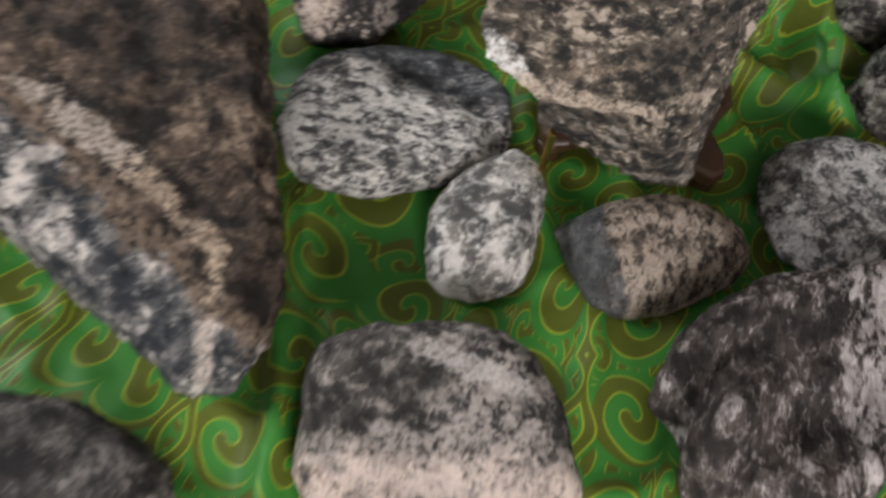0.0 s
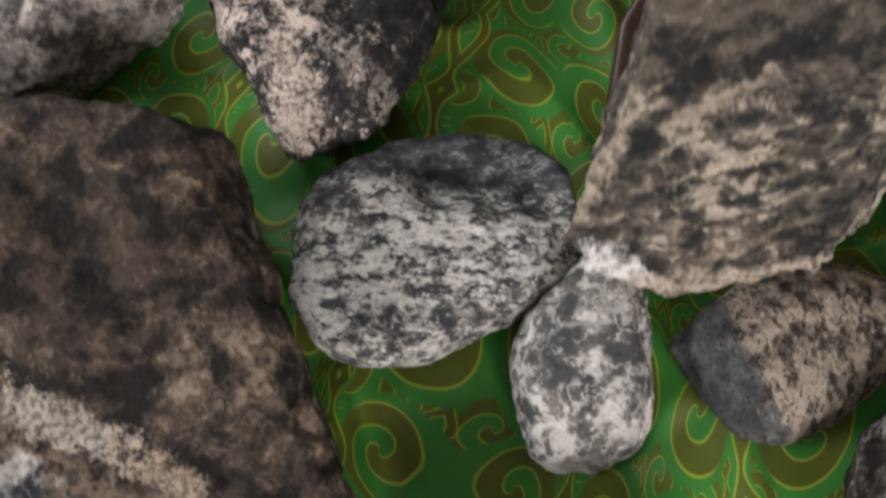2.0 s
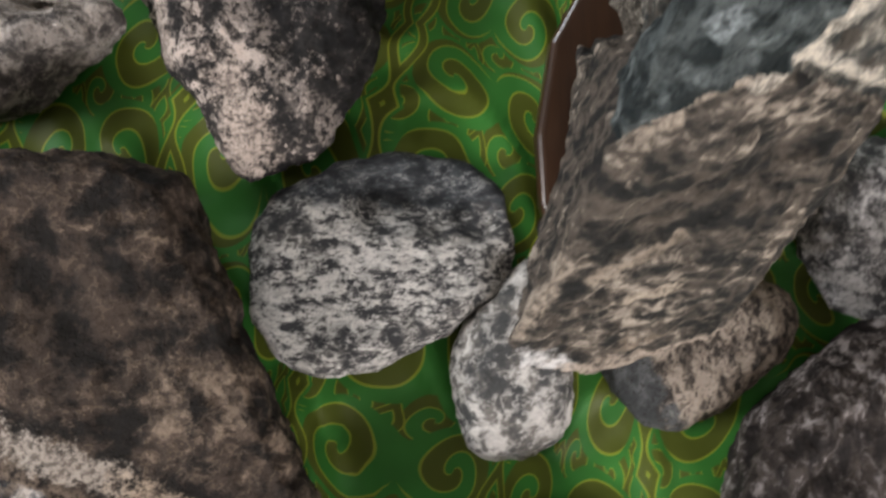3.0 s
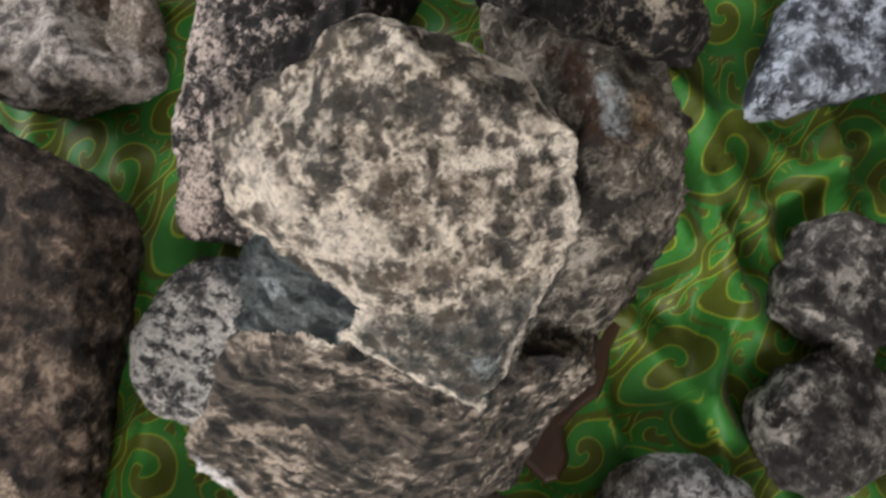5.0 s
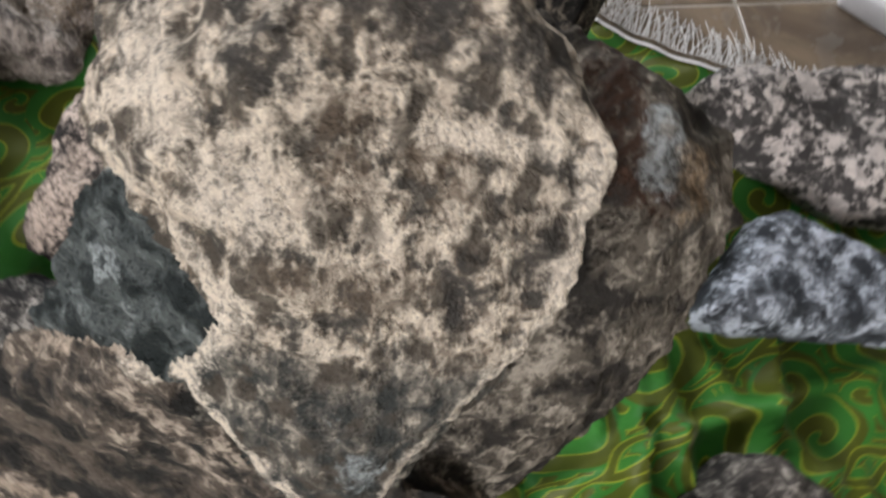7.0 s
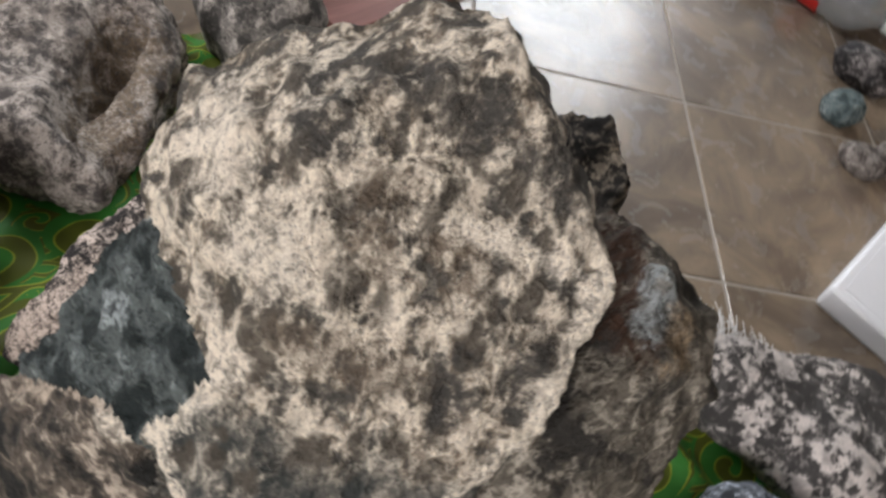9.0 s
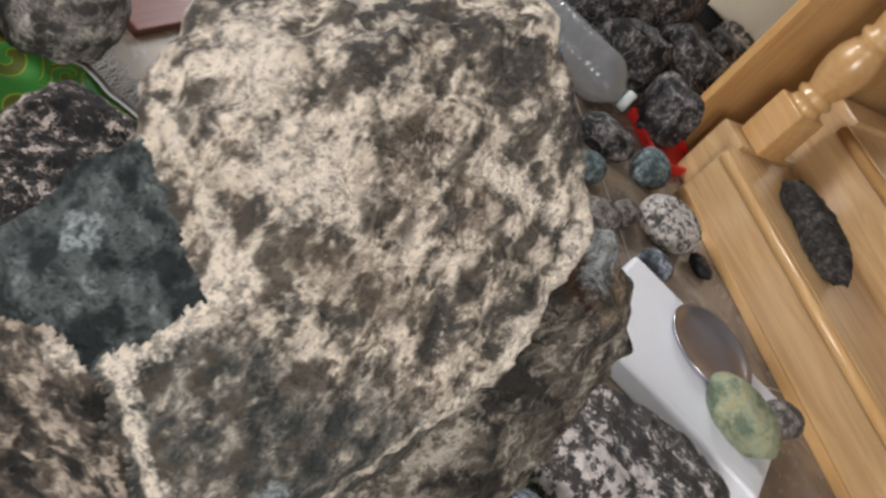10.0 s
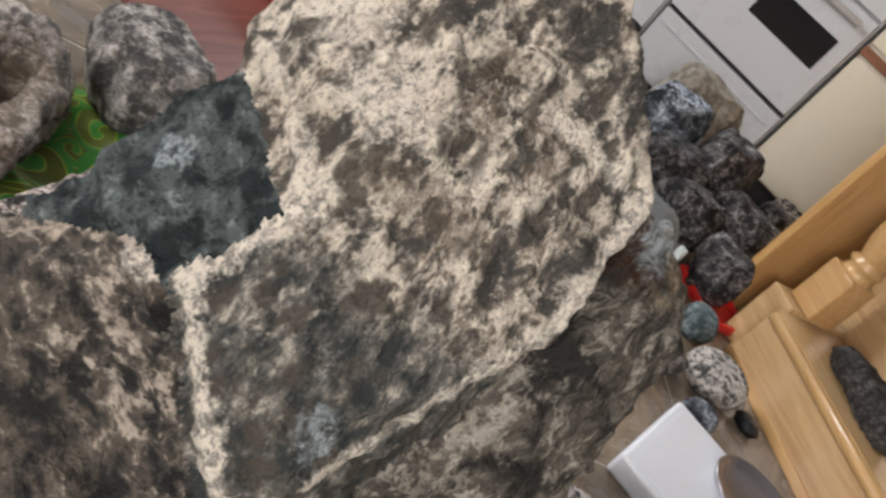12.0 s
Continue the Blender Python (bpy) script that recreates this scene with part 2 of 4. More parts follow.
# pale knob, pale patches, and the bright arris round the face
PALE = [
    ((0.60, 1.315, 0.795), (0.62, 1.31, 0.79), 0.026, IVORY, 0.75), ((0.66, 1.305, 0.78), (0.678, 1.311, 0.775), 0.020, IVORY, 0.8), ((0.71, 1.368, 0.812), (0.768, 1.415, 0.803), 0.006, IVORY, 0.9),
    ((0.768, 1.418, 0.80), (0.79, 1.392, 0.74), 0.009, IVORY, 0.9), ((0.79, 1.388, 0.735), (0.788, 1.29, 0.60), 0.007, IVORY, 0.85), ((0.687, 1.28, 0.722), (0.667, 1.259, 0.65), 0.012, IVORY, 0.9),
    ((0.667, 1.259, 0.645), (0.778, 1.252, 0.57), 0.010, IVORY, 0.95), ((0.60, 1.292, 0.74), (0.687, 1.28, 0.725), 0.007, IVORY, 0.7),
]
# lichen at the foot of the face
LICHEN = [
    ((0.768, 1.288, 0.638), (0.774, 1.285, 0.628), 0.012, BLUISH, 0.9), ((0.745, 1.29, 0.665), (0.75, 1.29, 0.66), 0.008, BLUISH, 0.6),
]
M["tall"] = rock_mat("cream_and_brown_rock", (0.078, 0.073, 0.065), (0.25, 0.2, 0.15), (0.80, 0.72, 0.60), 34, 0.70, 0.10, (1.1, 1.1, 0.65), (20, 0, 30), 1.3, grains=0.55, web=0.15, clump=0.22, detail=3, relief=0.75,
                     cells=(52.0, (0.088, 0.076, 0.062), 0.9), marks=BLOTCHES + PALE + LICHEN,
                     # darker, greyer palette towards the tip
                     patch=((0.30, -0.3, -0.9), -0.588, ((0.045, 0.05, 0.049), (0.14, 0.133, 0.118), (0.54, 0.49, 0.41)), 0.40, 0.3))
M["saddle"] = rock_mat("slate_blue_rock", (0.024, 0.031, 0.032), (0.10, 0.117, 0.117), (0.36, 0.40, 0.40), 24, 0.34, 0.14, seed=2.2, grains=0.7, web=0.15, relief=0.9,
                       marks=(((0.604, 1.258, 0.674), (0.61, 1.262, 0.68), 0.010, BLUISH, 0.8), ((0.585, 1.29, 0.72), (0.60, 1.30, 0.735), 0.010, BLUISH, 0.7)))
# pale streaks on the top of the foot, then along its rim and pedestal
STREAKS = [
    ((0.64, 1.247, 0.64), (0.648, 1.242, 0.635), 0.013, IVORY, 0.85), ((0.52, 1.09, 0.42), (0.57, 1.19, 0.53), 0.010, (0.55, 0.46, 0.37), 0.8), ((0.57, 1.19, 0.54), (0.60, 1.235, 0.60), 0.010, (0.6, 0.5, 0.4), 0.85),
    ((0.60, 1.235, 0.605), (0.638, 1.245, 0.635), 0.006, (0.55, 0.46, 0.37), 0.8),
    ((0.55, 1.08, 0.428), (0.59, 1.102, 0.436), 0.008, (0.66, 0.56, 0.44), 0.9), ((0.59, 1.102, 0.436), (0.66, 1.137, 0.444), 0.007, (0.62, 0.52, 0.41), 0.85), ((0.575, 1.13, 0.475), (0.64, 1.165, 0.485), 0.006, (0.5, 0.41, 0.32), 0.7),
]
RIM = [
    ((0.535, 1.066, 0.385), (0.565, 1.06, 0.365), 0.016, (0.85, 0.83, 0.81), 0.95), ((0.57, 1.057, 0.35), (0.74, 1.085, 0.31), 0.013, (0.58, 0.48, 0.39), 0.85), ((0.63, 1.07, 0.375), (0.70, 1.09, 0.37), 0.014, (0.42, 0.33, 0.25), 0.6),
    ((0.75, 1.10, 0.32), (0.80, 1.16, 0.29), 0.010, (0.5, 0.42, 0.34), 0.7), ((0.62, 1.10, 0.26), (0.72, 1.13, 0.19), 0.006, (0.5, 0.45, 0.4), 0.8), ((0.70, 1.11, 0.24), (0.82, 1.18, 0.15), 0.008, (0.5, 0.45, 0.4), 0.8), ((0.72, 1.15, 0.12), (0.83, 1.175, 0.09), 0.012, (0.42, 0.38, 0.34), 0.6),
]
M["foot"] = rock_mat("brown_grey_streaked_rock", (0.026, 0.026, 0.025), (0.125, 0.104, 0.085), (0.50, 0.43, 0.355), 16, 0.34, 0.06, (1, 1.6, 1.6), (0, 0, 25), 4.4, grains=0.4, web=0.2, relief=0.8,
                     marks=STREAKS + RIM)
M["shoulder"] = rock_mat("dark_umber_rock", (0.030, 0.027, 0.024), (0.12, 0.105, 0.085), (0.42, 0.38, 0.32), 20, 0.40, 0.06, (1, 1, 0.6), (25, 10, 0), 6.1, grains=0.5, web=0.5, relief=0.9,
                         # crevice shade and the bluish highlight over it are painted into the colour
                         marks=(((0.715, 1.475, 0.768), (0.778, 1.446, 0.77), 0.024, (0.045, 0.022, 0.013), 0.95), ((0.774, 1.463, 0.787), (0.785, 1.455, 0.775), 0.014, BLUISH, 0.6), ((0.80, 1.47, 0.77), (0.805, 1.46, 0.76), 0.012, (0.34, 0.25, 0.16), 0.7)))
M["dark"] = rock_mat("dark_brown_rock", (0.016, 0.0135, 0.012), (0.068, 0.050, 0.039), (0.29, 0.22, 0.165), 14, 0.28, 0.10, seed=3.1, grains=0.3, web=0.3, relief=0.8,
                     marks=(((-0.02, 1.01, 0.2), (0.13, 0.945, 0.185), 0.020, (0.52, 0.45, 0.385), 0.85), ((0.13, 0.945, 0.185), (0.265, 0.872, 0.165), 0.017, (0.46, 0.36, 0.27), 0.85),
                            ((0.275, 0.865, 0.165), (0.287, 0.78, 0.155), 0.014, (0.54, 0.43, 0.32), 0.9), ((0.287, 0.78, 0.15), (0.297, 0.715, 0.1), 0.011, (0.55, 0.48, 0.42), 0.9)),
                     patch=((-0.45, -0.85, -0.1), 0.075, ((0.026, 0.029, 0.034), (0.085, 0.088, 0.092), (0.64, 0.59, 0.54)), 0.47, 0.5))
M["flat"] = rock_mat("banded_grey_rock", (0.05, 0.05, 0.052), (0.15, 0.142, 0.132), (0.66, 0.63, 0.585), 20, 0.57, 0.05, (1, 1.7, 1.7), (0, 0, 8), 5.2, grains=0.6, web=0.7,
                     patch=((0.12, 1.0, 0.0), 0.058, ((0.028, 0.03, 0.033), (0.07, 0.075, 0.08), (0.3, 0.3, 0.29)), 0.26, 0.0))
M["oval"] = rock_mat("patchy_grey_pebble", (0.075, 0.076, 0.075), (0.215, 0.198, 0.178), (0.66, 0.63, 0.59), 13, 0.54, 0.06, seed=7.7, vein=0.5, grains=0.3, web=0.7)
M["speckle"] = rock_mat("speckled_tan_pebble", (0.04, 0.034, 0.03), (0.25, 0.2, 0.16), (0.43, 0.36, 0.295), 20, 0.62, 0.08, (1.5, 1, 1), (0, 0, 30), 9.4, grains=0.9,
                        patch=((-1.0, -0.35, 0.0), 0.075, ((0.05, 0.052, 0.053), (0.09, 0.092, 0.092), (0.2, 0.2, 0.19)), 0.2, 0.0))
M["round"] = rock_mat("dark_grey_and_pink_rock", (0.026, 0.024, 0.023), (0.085, 0.077, 0.07), (0.36, 0.32, 0.29), 18, 0.36, 0.06, seed=11.0, grains=0.4, web=0.6, marks=(((0.49, 0.66, 0.14), (0.71, 0.685, 0.14), 0.032, (0.62, 0.52, 0.46), 0.9), ((0.53, 0.82, 0.13), (0.66, 0.80, 0.135), 0.014, (0.5, 0.46, 0.43), 0.7)),
                      patch=((0.1, -0.9, 0.0), 0.042, ((0.06, 0.05, 0.048), (0.42, 0.33, 0.28), PINK), 0.62, 0.8))
M["ribbed"] = rock_mat("ribbed_grey_rock", (0.026, 0.022, 0.021), (0.085, 0.07, 0.062), (0.46, 0.42, 0.41), 12, 0.36, 0.06, (1.7, 0.8, 1.3), (0, 0, 38), 13.0, grains=0.4, relief=0.8)
M["charcoal"] = rock_mat("charcoal_grey_rock", (0.018, 0.017, 0.017), (0.055, 0.05, 0.047), (0.22, 0.2, 0.185), 14, 0.36, 0.07, seed=12.0, grains=0.4)
M["pearl"] = rock_mat("pale_grey_cobble", (0.075, 0.075, 0.077), (0.22, 0.21, 0.2), (0.62, 0.60, 0.59), 20, 0.56, 0.06, seed=15.5, grains=0.6, web=0.6)
M["fluted"] = rock_mat("pink_and_black_rock", (0.018, 0.017, 0.017), (0.045, 0.04, 0.038), PINK, 14, 0.36, 0.03, (1.3, 1.3, 1), seed=17.3, grains=0.85,
                       marks=(((0.26, 1.30, 0.09), (0.235, 1.44, 0.18), 0.034, (0.60, 0.50, 0.43), 0.9), ((0.36, 1.37, 0.12), (0.40, 1.46, 0.16), 0.022, (0.02, 0.019, 0.019), 0.9), ((0.175, 1.43, 0.10), (0.14, 1.55, 0.12), 0.018, (0.6, 0.5, 0.43), 0.8), ((0.30, 1.50, 0.21), (0.28, 1.62, 0.22), 0.04, (0.02, 0.019, 0.019), 0.85)),
                       patch=((0.8, 0.6, 0.0), -0.05, ((0.013, 0.012, 0.012), (0.03, 0.027, 0.026), (0.5, 0.42, 0.37)), 0.2, 0.4))
M["shell"] = rock_mat("pale_weathered_rock", (0.10, 0.09, 0.085), (0.32, 0.28, 0.25), (0.6, 0.54, 0.49), 18, 0.56, 0.08, seed=19.0, grains=0.6, relief=0.9,
                      marks=(((-0.10, 1.63, 0.11), (0.02, 1.525, 0.10), 0.06, (0.17, 0.125, 0.08), 0.8), ((0.03, 1.53, 0.08), (0.045, 1.49, 0.07), 0.03, (0.07, 0.045, 0.028), 0.8)))
M["grey"] = rock_mat("grey_weathered_rock", (0.06, 0.057, 0.054), (0.2, 0.185, 0.17), (0.48, 0.44, 0.4), 14, 0.5, 0.08, seed=20.0, grains=0.6)
M["slab"] = rock_mat("black_veined_rock", (0.014, 0.013, 0.013), (0.035, 0.032, 0.03), (0.42, 0.36, 0.29), 12, 0.3, 0.05, seed=21.0, vein=0.4, grains=0.3)
M["blue"] = rock_mat("blue_grey_rock", (0.03, 0.034, 0.04), (0.12, 0.135, 0.155), (0.52, 0.57, 0.65), 14, 0.43, 0.05, seed=23.0, grains=0.5)
M["flake"] = rock_mat("lichen_spotted_grey_rock", (0.05, 0.047, 0.046), (0.09, 0.086, 0.083), (0.6, 0.55, 0.52), 13, 0.44, 0.025, seed=25.0, grains=0.25)
M["seam"] = rock_mat("seamed_grey_rock", (0.026, 0.024, 0.023), (0.09, 0.082, 0.075), (0.42, 0.39, 0.35), 15, 0.42, 0.06, seed=27.0, grains=0.5)
M["granite"] = rock_mat("white_and_black_granite", (0.05, 0.05, 0.048), (0.3, 0.28, 0.26), (0.62, 0.57, 0.52), 30, 0.62, 0.04, seed=29.0, grains=0.95)
M["teal"] = rock_mat("teal_grey_pebble", (0.05, 0.072, 0.076), (0.13, 0.17, 0.175), (0.36, 0.4, 0.4), 22, 0.42, 0.08, seed=31.0, grains=0.5)
M["brownpeb"] = rock_mat("brown_grey_pebble", (0.06, 0.05, 0.046), (0.16, 0.14, 0.125), (0.3, 0.27, 0.25), 24, 0.45, 0.08, seed=33.0)
M["green"] = rock_mat("pale_green_stone", (0.12, 0.16, 0.11), (0.30, 0.34, 0.24), (0.42, 0.34, 0.15), 10, 0.42, 0.15, seed=35.0, grains=0.15, rough=0.5)
M["chunk"] = rock_mat("black_and_white_veined_rock", (0.016, 0.015, 0.016), (0.055, 0.05, 0.05), (0.40, 0.37, 0.36), 13, 0.24, 0.08, seed=37.0, vein=0.4, grains=0.3, rough=0.55)
M["tan"] = rock_mat("tan_flat_rock", (0.17, 0.15, 0.12), (0.3, 0.27, 0.22), (0.42, 0.38, 0.32), 12, 0.5, 0.1, seed=39.0)
M["black"] = rock_mat("glossy_black_stone", (0.012, 0.012, 0.013), (0.02, 0.02, 0.022), (0.05, 0.05, 0.055), 10, 0.3, 0.1, seed=41.0, rough=0.25)
M["stepstone"] = rock_mat("dark_grooved_rock", (0.022, 0.02, 0.02), (0.05, 0.046, 0.043), (0.13, 0.12, 0.11), 14, 0.4, 0.1, (3, 1, 3), seed=43.0)
M["standwood"] = wood_mat("dark_russet_wood", (0.028, 0.013, 0.0065), (0.058, 0.026, 0.012), 1, 0.35, 0.3, 11.0)
M["cloth"] = cloth_mat()
M["tile"] = tile_mat()
M["pine"] = wood_mat("honey_pine", (0.44, 0.275, 0.125), (0.62, 0.42, 0.215), 0)
M["pine_up"] = wood_mat("honey_pine_upright", (0.50, 0.275, 0.10), (0.64, 0.385, 0.15), 2, seed=2.0)
M["pine_trim"] = wood_mat("honey_pine_trim", (0.50, 0.285, 0.11), (0.62, 0.39, 0.17), 0, seed=5.0)
M["enamel"] = plain_mat("white_enamel", (0.55, 0.56, 0.575), 0.28, 6, 0.05, 0.02)
M["white"] = plain_mat("white_plastic", (0.78, 0.80, 0.84), 0.35, 12, 0.05, 0.03)
M["grout"] = plain_mat("pale_grout", (0.4, 0.36, 0.31), 0.8, 40, 0.2, 0.2)
M["wall"] = plain_mat("off_white_wall_paint", (0.32, 0.31, 0.29), 0.8, 9, 0.06, 0.1)
M["ceiling"] = plain_mat("white_ceiling_paint", (0.45, 0.44, 0.43), 0.85, 9, 0.05, 0.15)
M["cabinet"] = plain_mat("cream_cabinet_paint", (0.68, 0.63, 0.51), 0.5, 7, 0.06, 0.03)
M["oak"] = wood_mat("reddish_oak_trim", (0.16, 0.06, 0.025), (0.27, 0.11, 0.05), 0, 0.4, 0.2, 8.0)
M["redfloor"] = wood_mat("worn_red_wood", (0.13, 0.04, 0.03), (0.24, 0.09, 0.07), 1, 0.45, 0.1, 9.0)
M["blackglass"] = plain_mat("black_oven_glass", (0.01, 0.01, 0.012), 0.08, 5, 0.05, 0.0)
M["blackgap"] = plain_mat("matt_black_and_gap_shade", (0.012, 0.012, 0.013), 0.6, 20, 0.2, 0.1)
M["red"] = plain_mat("red_plastic", (0.62, 0.025, 0.02), 0.35, 12, 0.1, 0.05)
M["bluelabel"] = plain_mat("blue_label", (0.02, 0.25, 0.62), 0.4, 12, 0.08, 0.02)
M["whitelabel"] = plain_mat("white_label", (0.75, 0.76, 0.78), 0.5, 12, 0.08, 0.02)
M["yellow"] = plain_mat("yellow_label", (0.75, 0.6, 0.02), 0.5, 12, 0.08, 0.02)
M["fringe"] = plain_mat("white_fringe_thread", (0.68, 0.67, 0.66), 0.9, 60, 0.2, 0.3)
M["darkcloth"] = plain_mat("black_cloth", (0.012, 0.012, 0.016), 0.9, 40, 0.3, 0.4)
M["steel"] = plain_mat("dull_pewter", (0.42, 0.40, 0.43), 0.22, 14, 0.15, 0.05, Metallic=0.85)
M["brass"] = plain_mat("polished_brass", (0.75, 0.5, 0.16), 0.25, 20, 0.1, 0.03, Metallic=1.0)
M["pvc"] = plain_mat("milky_plastic", (0.62, 0.68, 0.66), 0.35, 10, 0.08, 0.02)


def clear_mat(name, tint, clear=1.0):
    s = Nodes(name)
    b = s.noise(s.coords(), 40.0, 3, 0.5)
    return s.done(tint, 0.04, b, 0.05, 0.002, Transmission_Weight=clear, IOR=1.45)


M["clear"] = clear_mat("clear_bottle_plastic", (0.93, 0.95, 0.96), 0.9)


# ---- builders ----
def mesh_of(bm, name, mat, smooth=False):
    me = bpy.data.meshes.new(name)
    bm.to_mesh(me)
    bm.free()
    me.materials.append(mat)
    if smooth:
        me.shade_smooth()
    return me


def part(name, bm, material, parent, label="", smooth=False, m=None):
    ob = new(name, mesh_of(bm, name, material, smooth))
    ob.parent = parent
    if m is not None:
        ob.matrix_basis = m
    return tagged(ob, label)


def holder(name, m, label, category, group="", kind=""):
    ob = new(name)
    ob.matrix_basis = m
    return tagged(ob, label, category, group, kind)


def thing(name, bm, material, m, label, category, group="", kind="", smooth=False):
    ob = new(name, mesh_of(bm, name, material, smooth))
    ob.matrix_basis = m
    return tagged(ob, label, category, group, kind)


def box(sx, sy, sz, at=(0, 0, 0), bevel=0.0, seg=2, bm=None):
    """A box centred in x and y that stands on at."""
    b = bmesh.new()
    bmesh.ops.create_cube(b, size=1.0, matrix=Matrix.Translation((at[0], at[1], at[2] + sz / 2)) @ Matrix.Diagonal((sx, sy, sz, 1)))
    if bevel:
        bmesh.ops.bevel(b, geom=b.edges[:], offset=bevel, segments=seg, affect="EDGES", profile=0.6)
    return b if bm is None else join(bm, b)


def join(bm, b):
    tmp = bpy.data.meshes.new("tmp")
    b.to_mesh(tmp)
    b.free()
    bm.from_mesh(tmp)
    bpy.data.meshes.remove(tmp)
    return bm


def lathe(profile, steps=32):
    """A turned body round z from (radius, height) pairs."""
    b = bmesh.new()
    rings = []
    for r, z in profile:
        rings.append([b.verts.new((r * math.cos(2 * math.pi * i / steps), r * math.sin(2 * math.pi * i / steps), z)) for i in range(steps)])
    for lo, hi in zip(rings, rings[1:]):
        for i in range(steps):
            b.faces.new((lo[i], lo[(i + 1) % steps], hi[(i + 1) % steps], hi[i]))
    b.faces.new(rings[0][::-1])
    b.faces.new(rings[-1])
    return b


def stone_mesh(name, lobes, mat, voxel=0.006, smooth=6, lump=0.010, grit=0.003, seed=0.0, ridge=None, kinds=(), dents=()):
    """Rock from the hulls of some corners: fused, rounded by wear, then roughened at two sizes."""
    bm, sides = bmesh.new(), []
    for pts in lobes:
        b = bmesh.new()
        vs = [b.verts.new(p) for p in pts]
        out = bmesh.ops.convex_hull(b, input=vs)
        junk = [g for g in set(out["geom_interior"]) | set(out["geom_unused"]) if isinstance(g, bmesh.types.BMVert) and g.is_valid]
        bmesh.ops.delete(b, geom=junk, context="VERTS")
        bmesh.ops.recalc_face_normals(b, faces=b.faces[:])
        b.normal_update()
        sides.append(np.array([(*f.normal, f.normal.dot(f.verts[0].co)) for f in b.faces]))
        join(bm, b)
    tmp = new("tmp", mesh_of(bm, "tmp", mat))
    rm = tmp.modifiers.new("remesh", "REMESH")
    rm.mode, rm.voxel_size = "VOXEL", voxel
    sm = tmp.modifiers.new("smooth", "SMOOTH")
    sm.factor, sm.iterations = 0.5, smooth
    dg = bpy.context.evaluated_depsgraph_get()
    me = bpy.data.meshes.new_from_object(tmp.evaluated_get(dg), depsgraph=dg)
    old = tmp.data
    bpy.data.objects.remove(tmp)
    bpy.data.meshes.remove(old)
    me.name = name
    off = Vector((seed * 3.1, seed * 1.3, -seed * 2.2))
    n = len(me.vertices)
    co, no = np.empty(n * 3), np.empty(n * 3)
    me.vertices.foreach_get("co", co)
    me.vertices.foreach_get("normal", no)
    co, no = co.reshape(-1, 3), no.reshape(-1, 3)
    d = np.empty(n)
    for i in range(n):
        p = Vector(co[i]) + off
        h = lump * noise.fractal(p * 9.0, 1.0, 2.1, 3) - grit * 1.6 * abs(noise.noise(p * 34.0)) + grit * 0.7 * noise.noise(p * 80.0)
        if ridge:
            q = p.dot(Vector(ridge[0]))
            h += ridge[2] * math.sin(q * ridge[1] + 2.5 * noise.noise(p * 7.0)) * (0.5 + noise.noise(p * 5.0))
        for cx, cy, cz, r, depth in dents:
            h -= depth * math.exp(-(((co[i, 0] - cx) ** 2 + (co[i, 1] - cy) ** 2 + (co[i, 2] - cz) ** 2) / r ** 2) ** 2)
        d[i] = h
    co += no * d[:, None]
    me.vertices.foreach_set("co", co.ravel())
    me.materials.clear()
    me.materials.append(mat)
    if kinds:
        for k in kinds[1:]:
            me.materials.append(k)
        reach = np.stack([(co @ sd[:, :3].T - sd[:, 3]).max(axis=1) for sd in sides])
        reach[:2] -= 0.003 + 0.006 * np.array([noise.noise(Vector(c) * 11.0) for c in co])
        best = reach.argmin(axis=0)
        for p in me.polygons:
            p.material_index = int(best[p.vertices[0]])
    me.update()
    me.shade_smooth()
    return me


def stone(name, lobes, mat, label, at=None, group="", category="rock", **how):
    """Lobes in world metres; the origin comes to the rock's middle on the ground."""
    pts = [p for lobe in lobes for p in lobe]
    if at is None:
        at = (sum(p[0] for p in pts) / len(pts), sum(p[1] for p in pts) / len(pts), min(p[2] for p in pts))
    local = [[(p[0] - at[0], p[1] - at[1], p[2] - at[2]) for p in lobe] for lobe in lobes]
    how["dents"] = [(d[0] - at[0], d[1] - at[1], d[2] - at[2], d[3], d[4]) for d in how.get("dents", ())]
    ob = new(name, stone_mesh(name, local, mat, seed=at[0] * 7 + at[1] * 3, **how))
    ob.location = at
    return tagged(ob, label, category, group)


def rings(outline, h, base=0.8, belly=0.4, top=0.7, z=0.0, lean=(0, 0), tilt=(0, 0)):
    """Corners of a worn boulder over a plan outline: foot, belly and top ring. lean shifts the top, tilt slopes it."""
    cx, cy = sum(p[0] for p in outline) / len(outline), sum(p[1] for p in outline) / len(outline)
    pts = []
    for sc, f in ((base, 0.0), (1.0, belly), ((1 + top) / 2 + 0.06, (1 + belly) / 2 + 0.08), (top, 1.0)):
        for x, y in outline:
            px, py = cx + (x - cx) * sc, cy + (y - cy) * sc
            g = f * f
            pts.append((px + lean[0] * g, py + lean[1] * g, z + h * f + ((px - cx) * tilt[0] + (py - cy) * tilt[1]) * g))
    return pts


def blob(cx, cy, rx, ry, turn=0.0, n=10, wob=0.12, seed=0):
    """A rounded plan outline."""
    rnd = random.Random(seed)
    c, s = math.cos(radians(turn)), math.sin(radians(turn))
    out = []
    for i in range(n):
        a = 2 * math.pi * i / n
        k = 1 + rnd.uniform(-wob, wob)
        x, y = rx * k * math.cos(a), ry * k * math.sin(a)
        out.append((cx + c * x - s * y, cy + s * x + c * y))
    return out


# ---- the room ----
W0, W1, S0, S1, TOP = -3.0, 3.6, -2.4, 5.08, 2.5


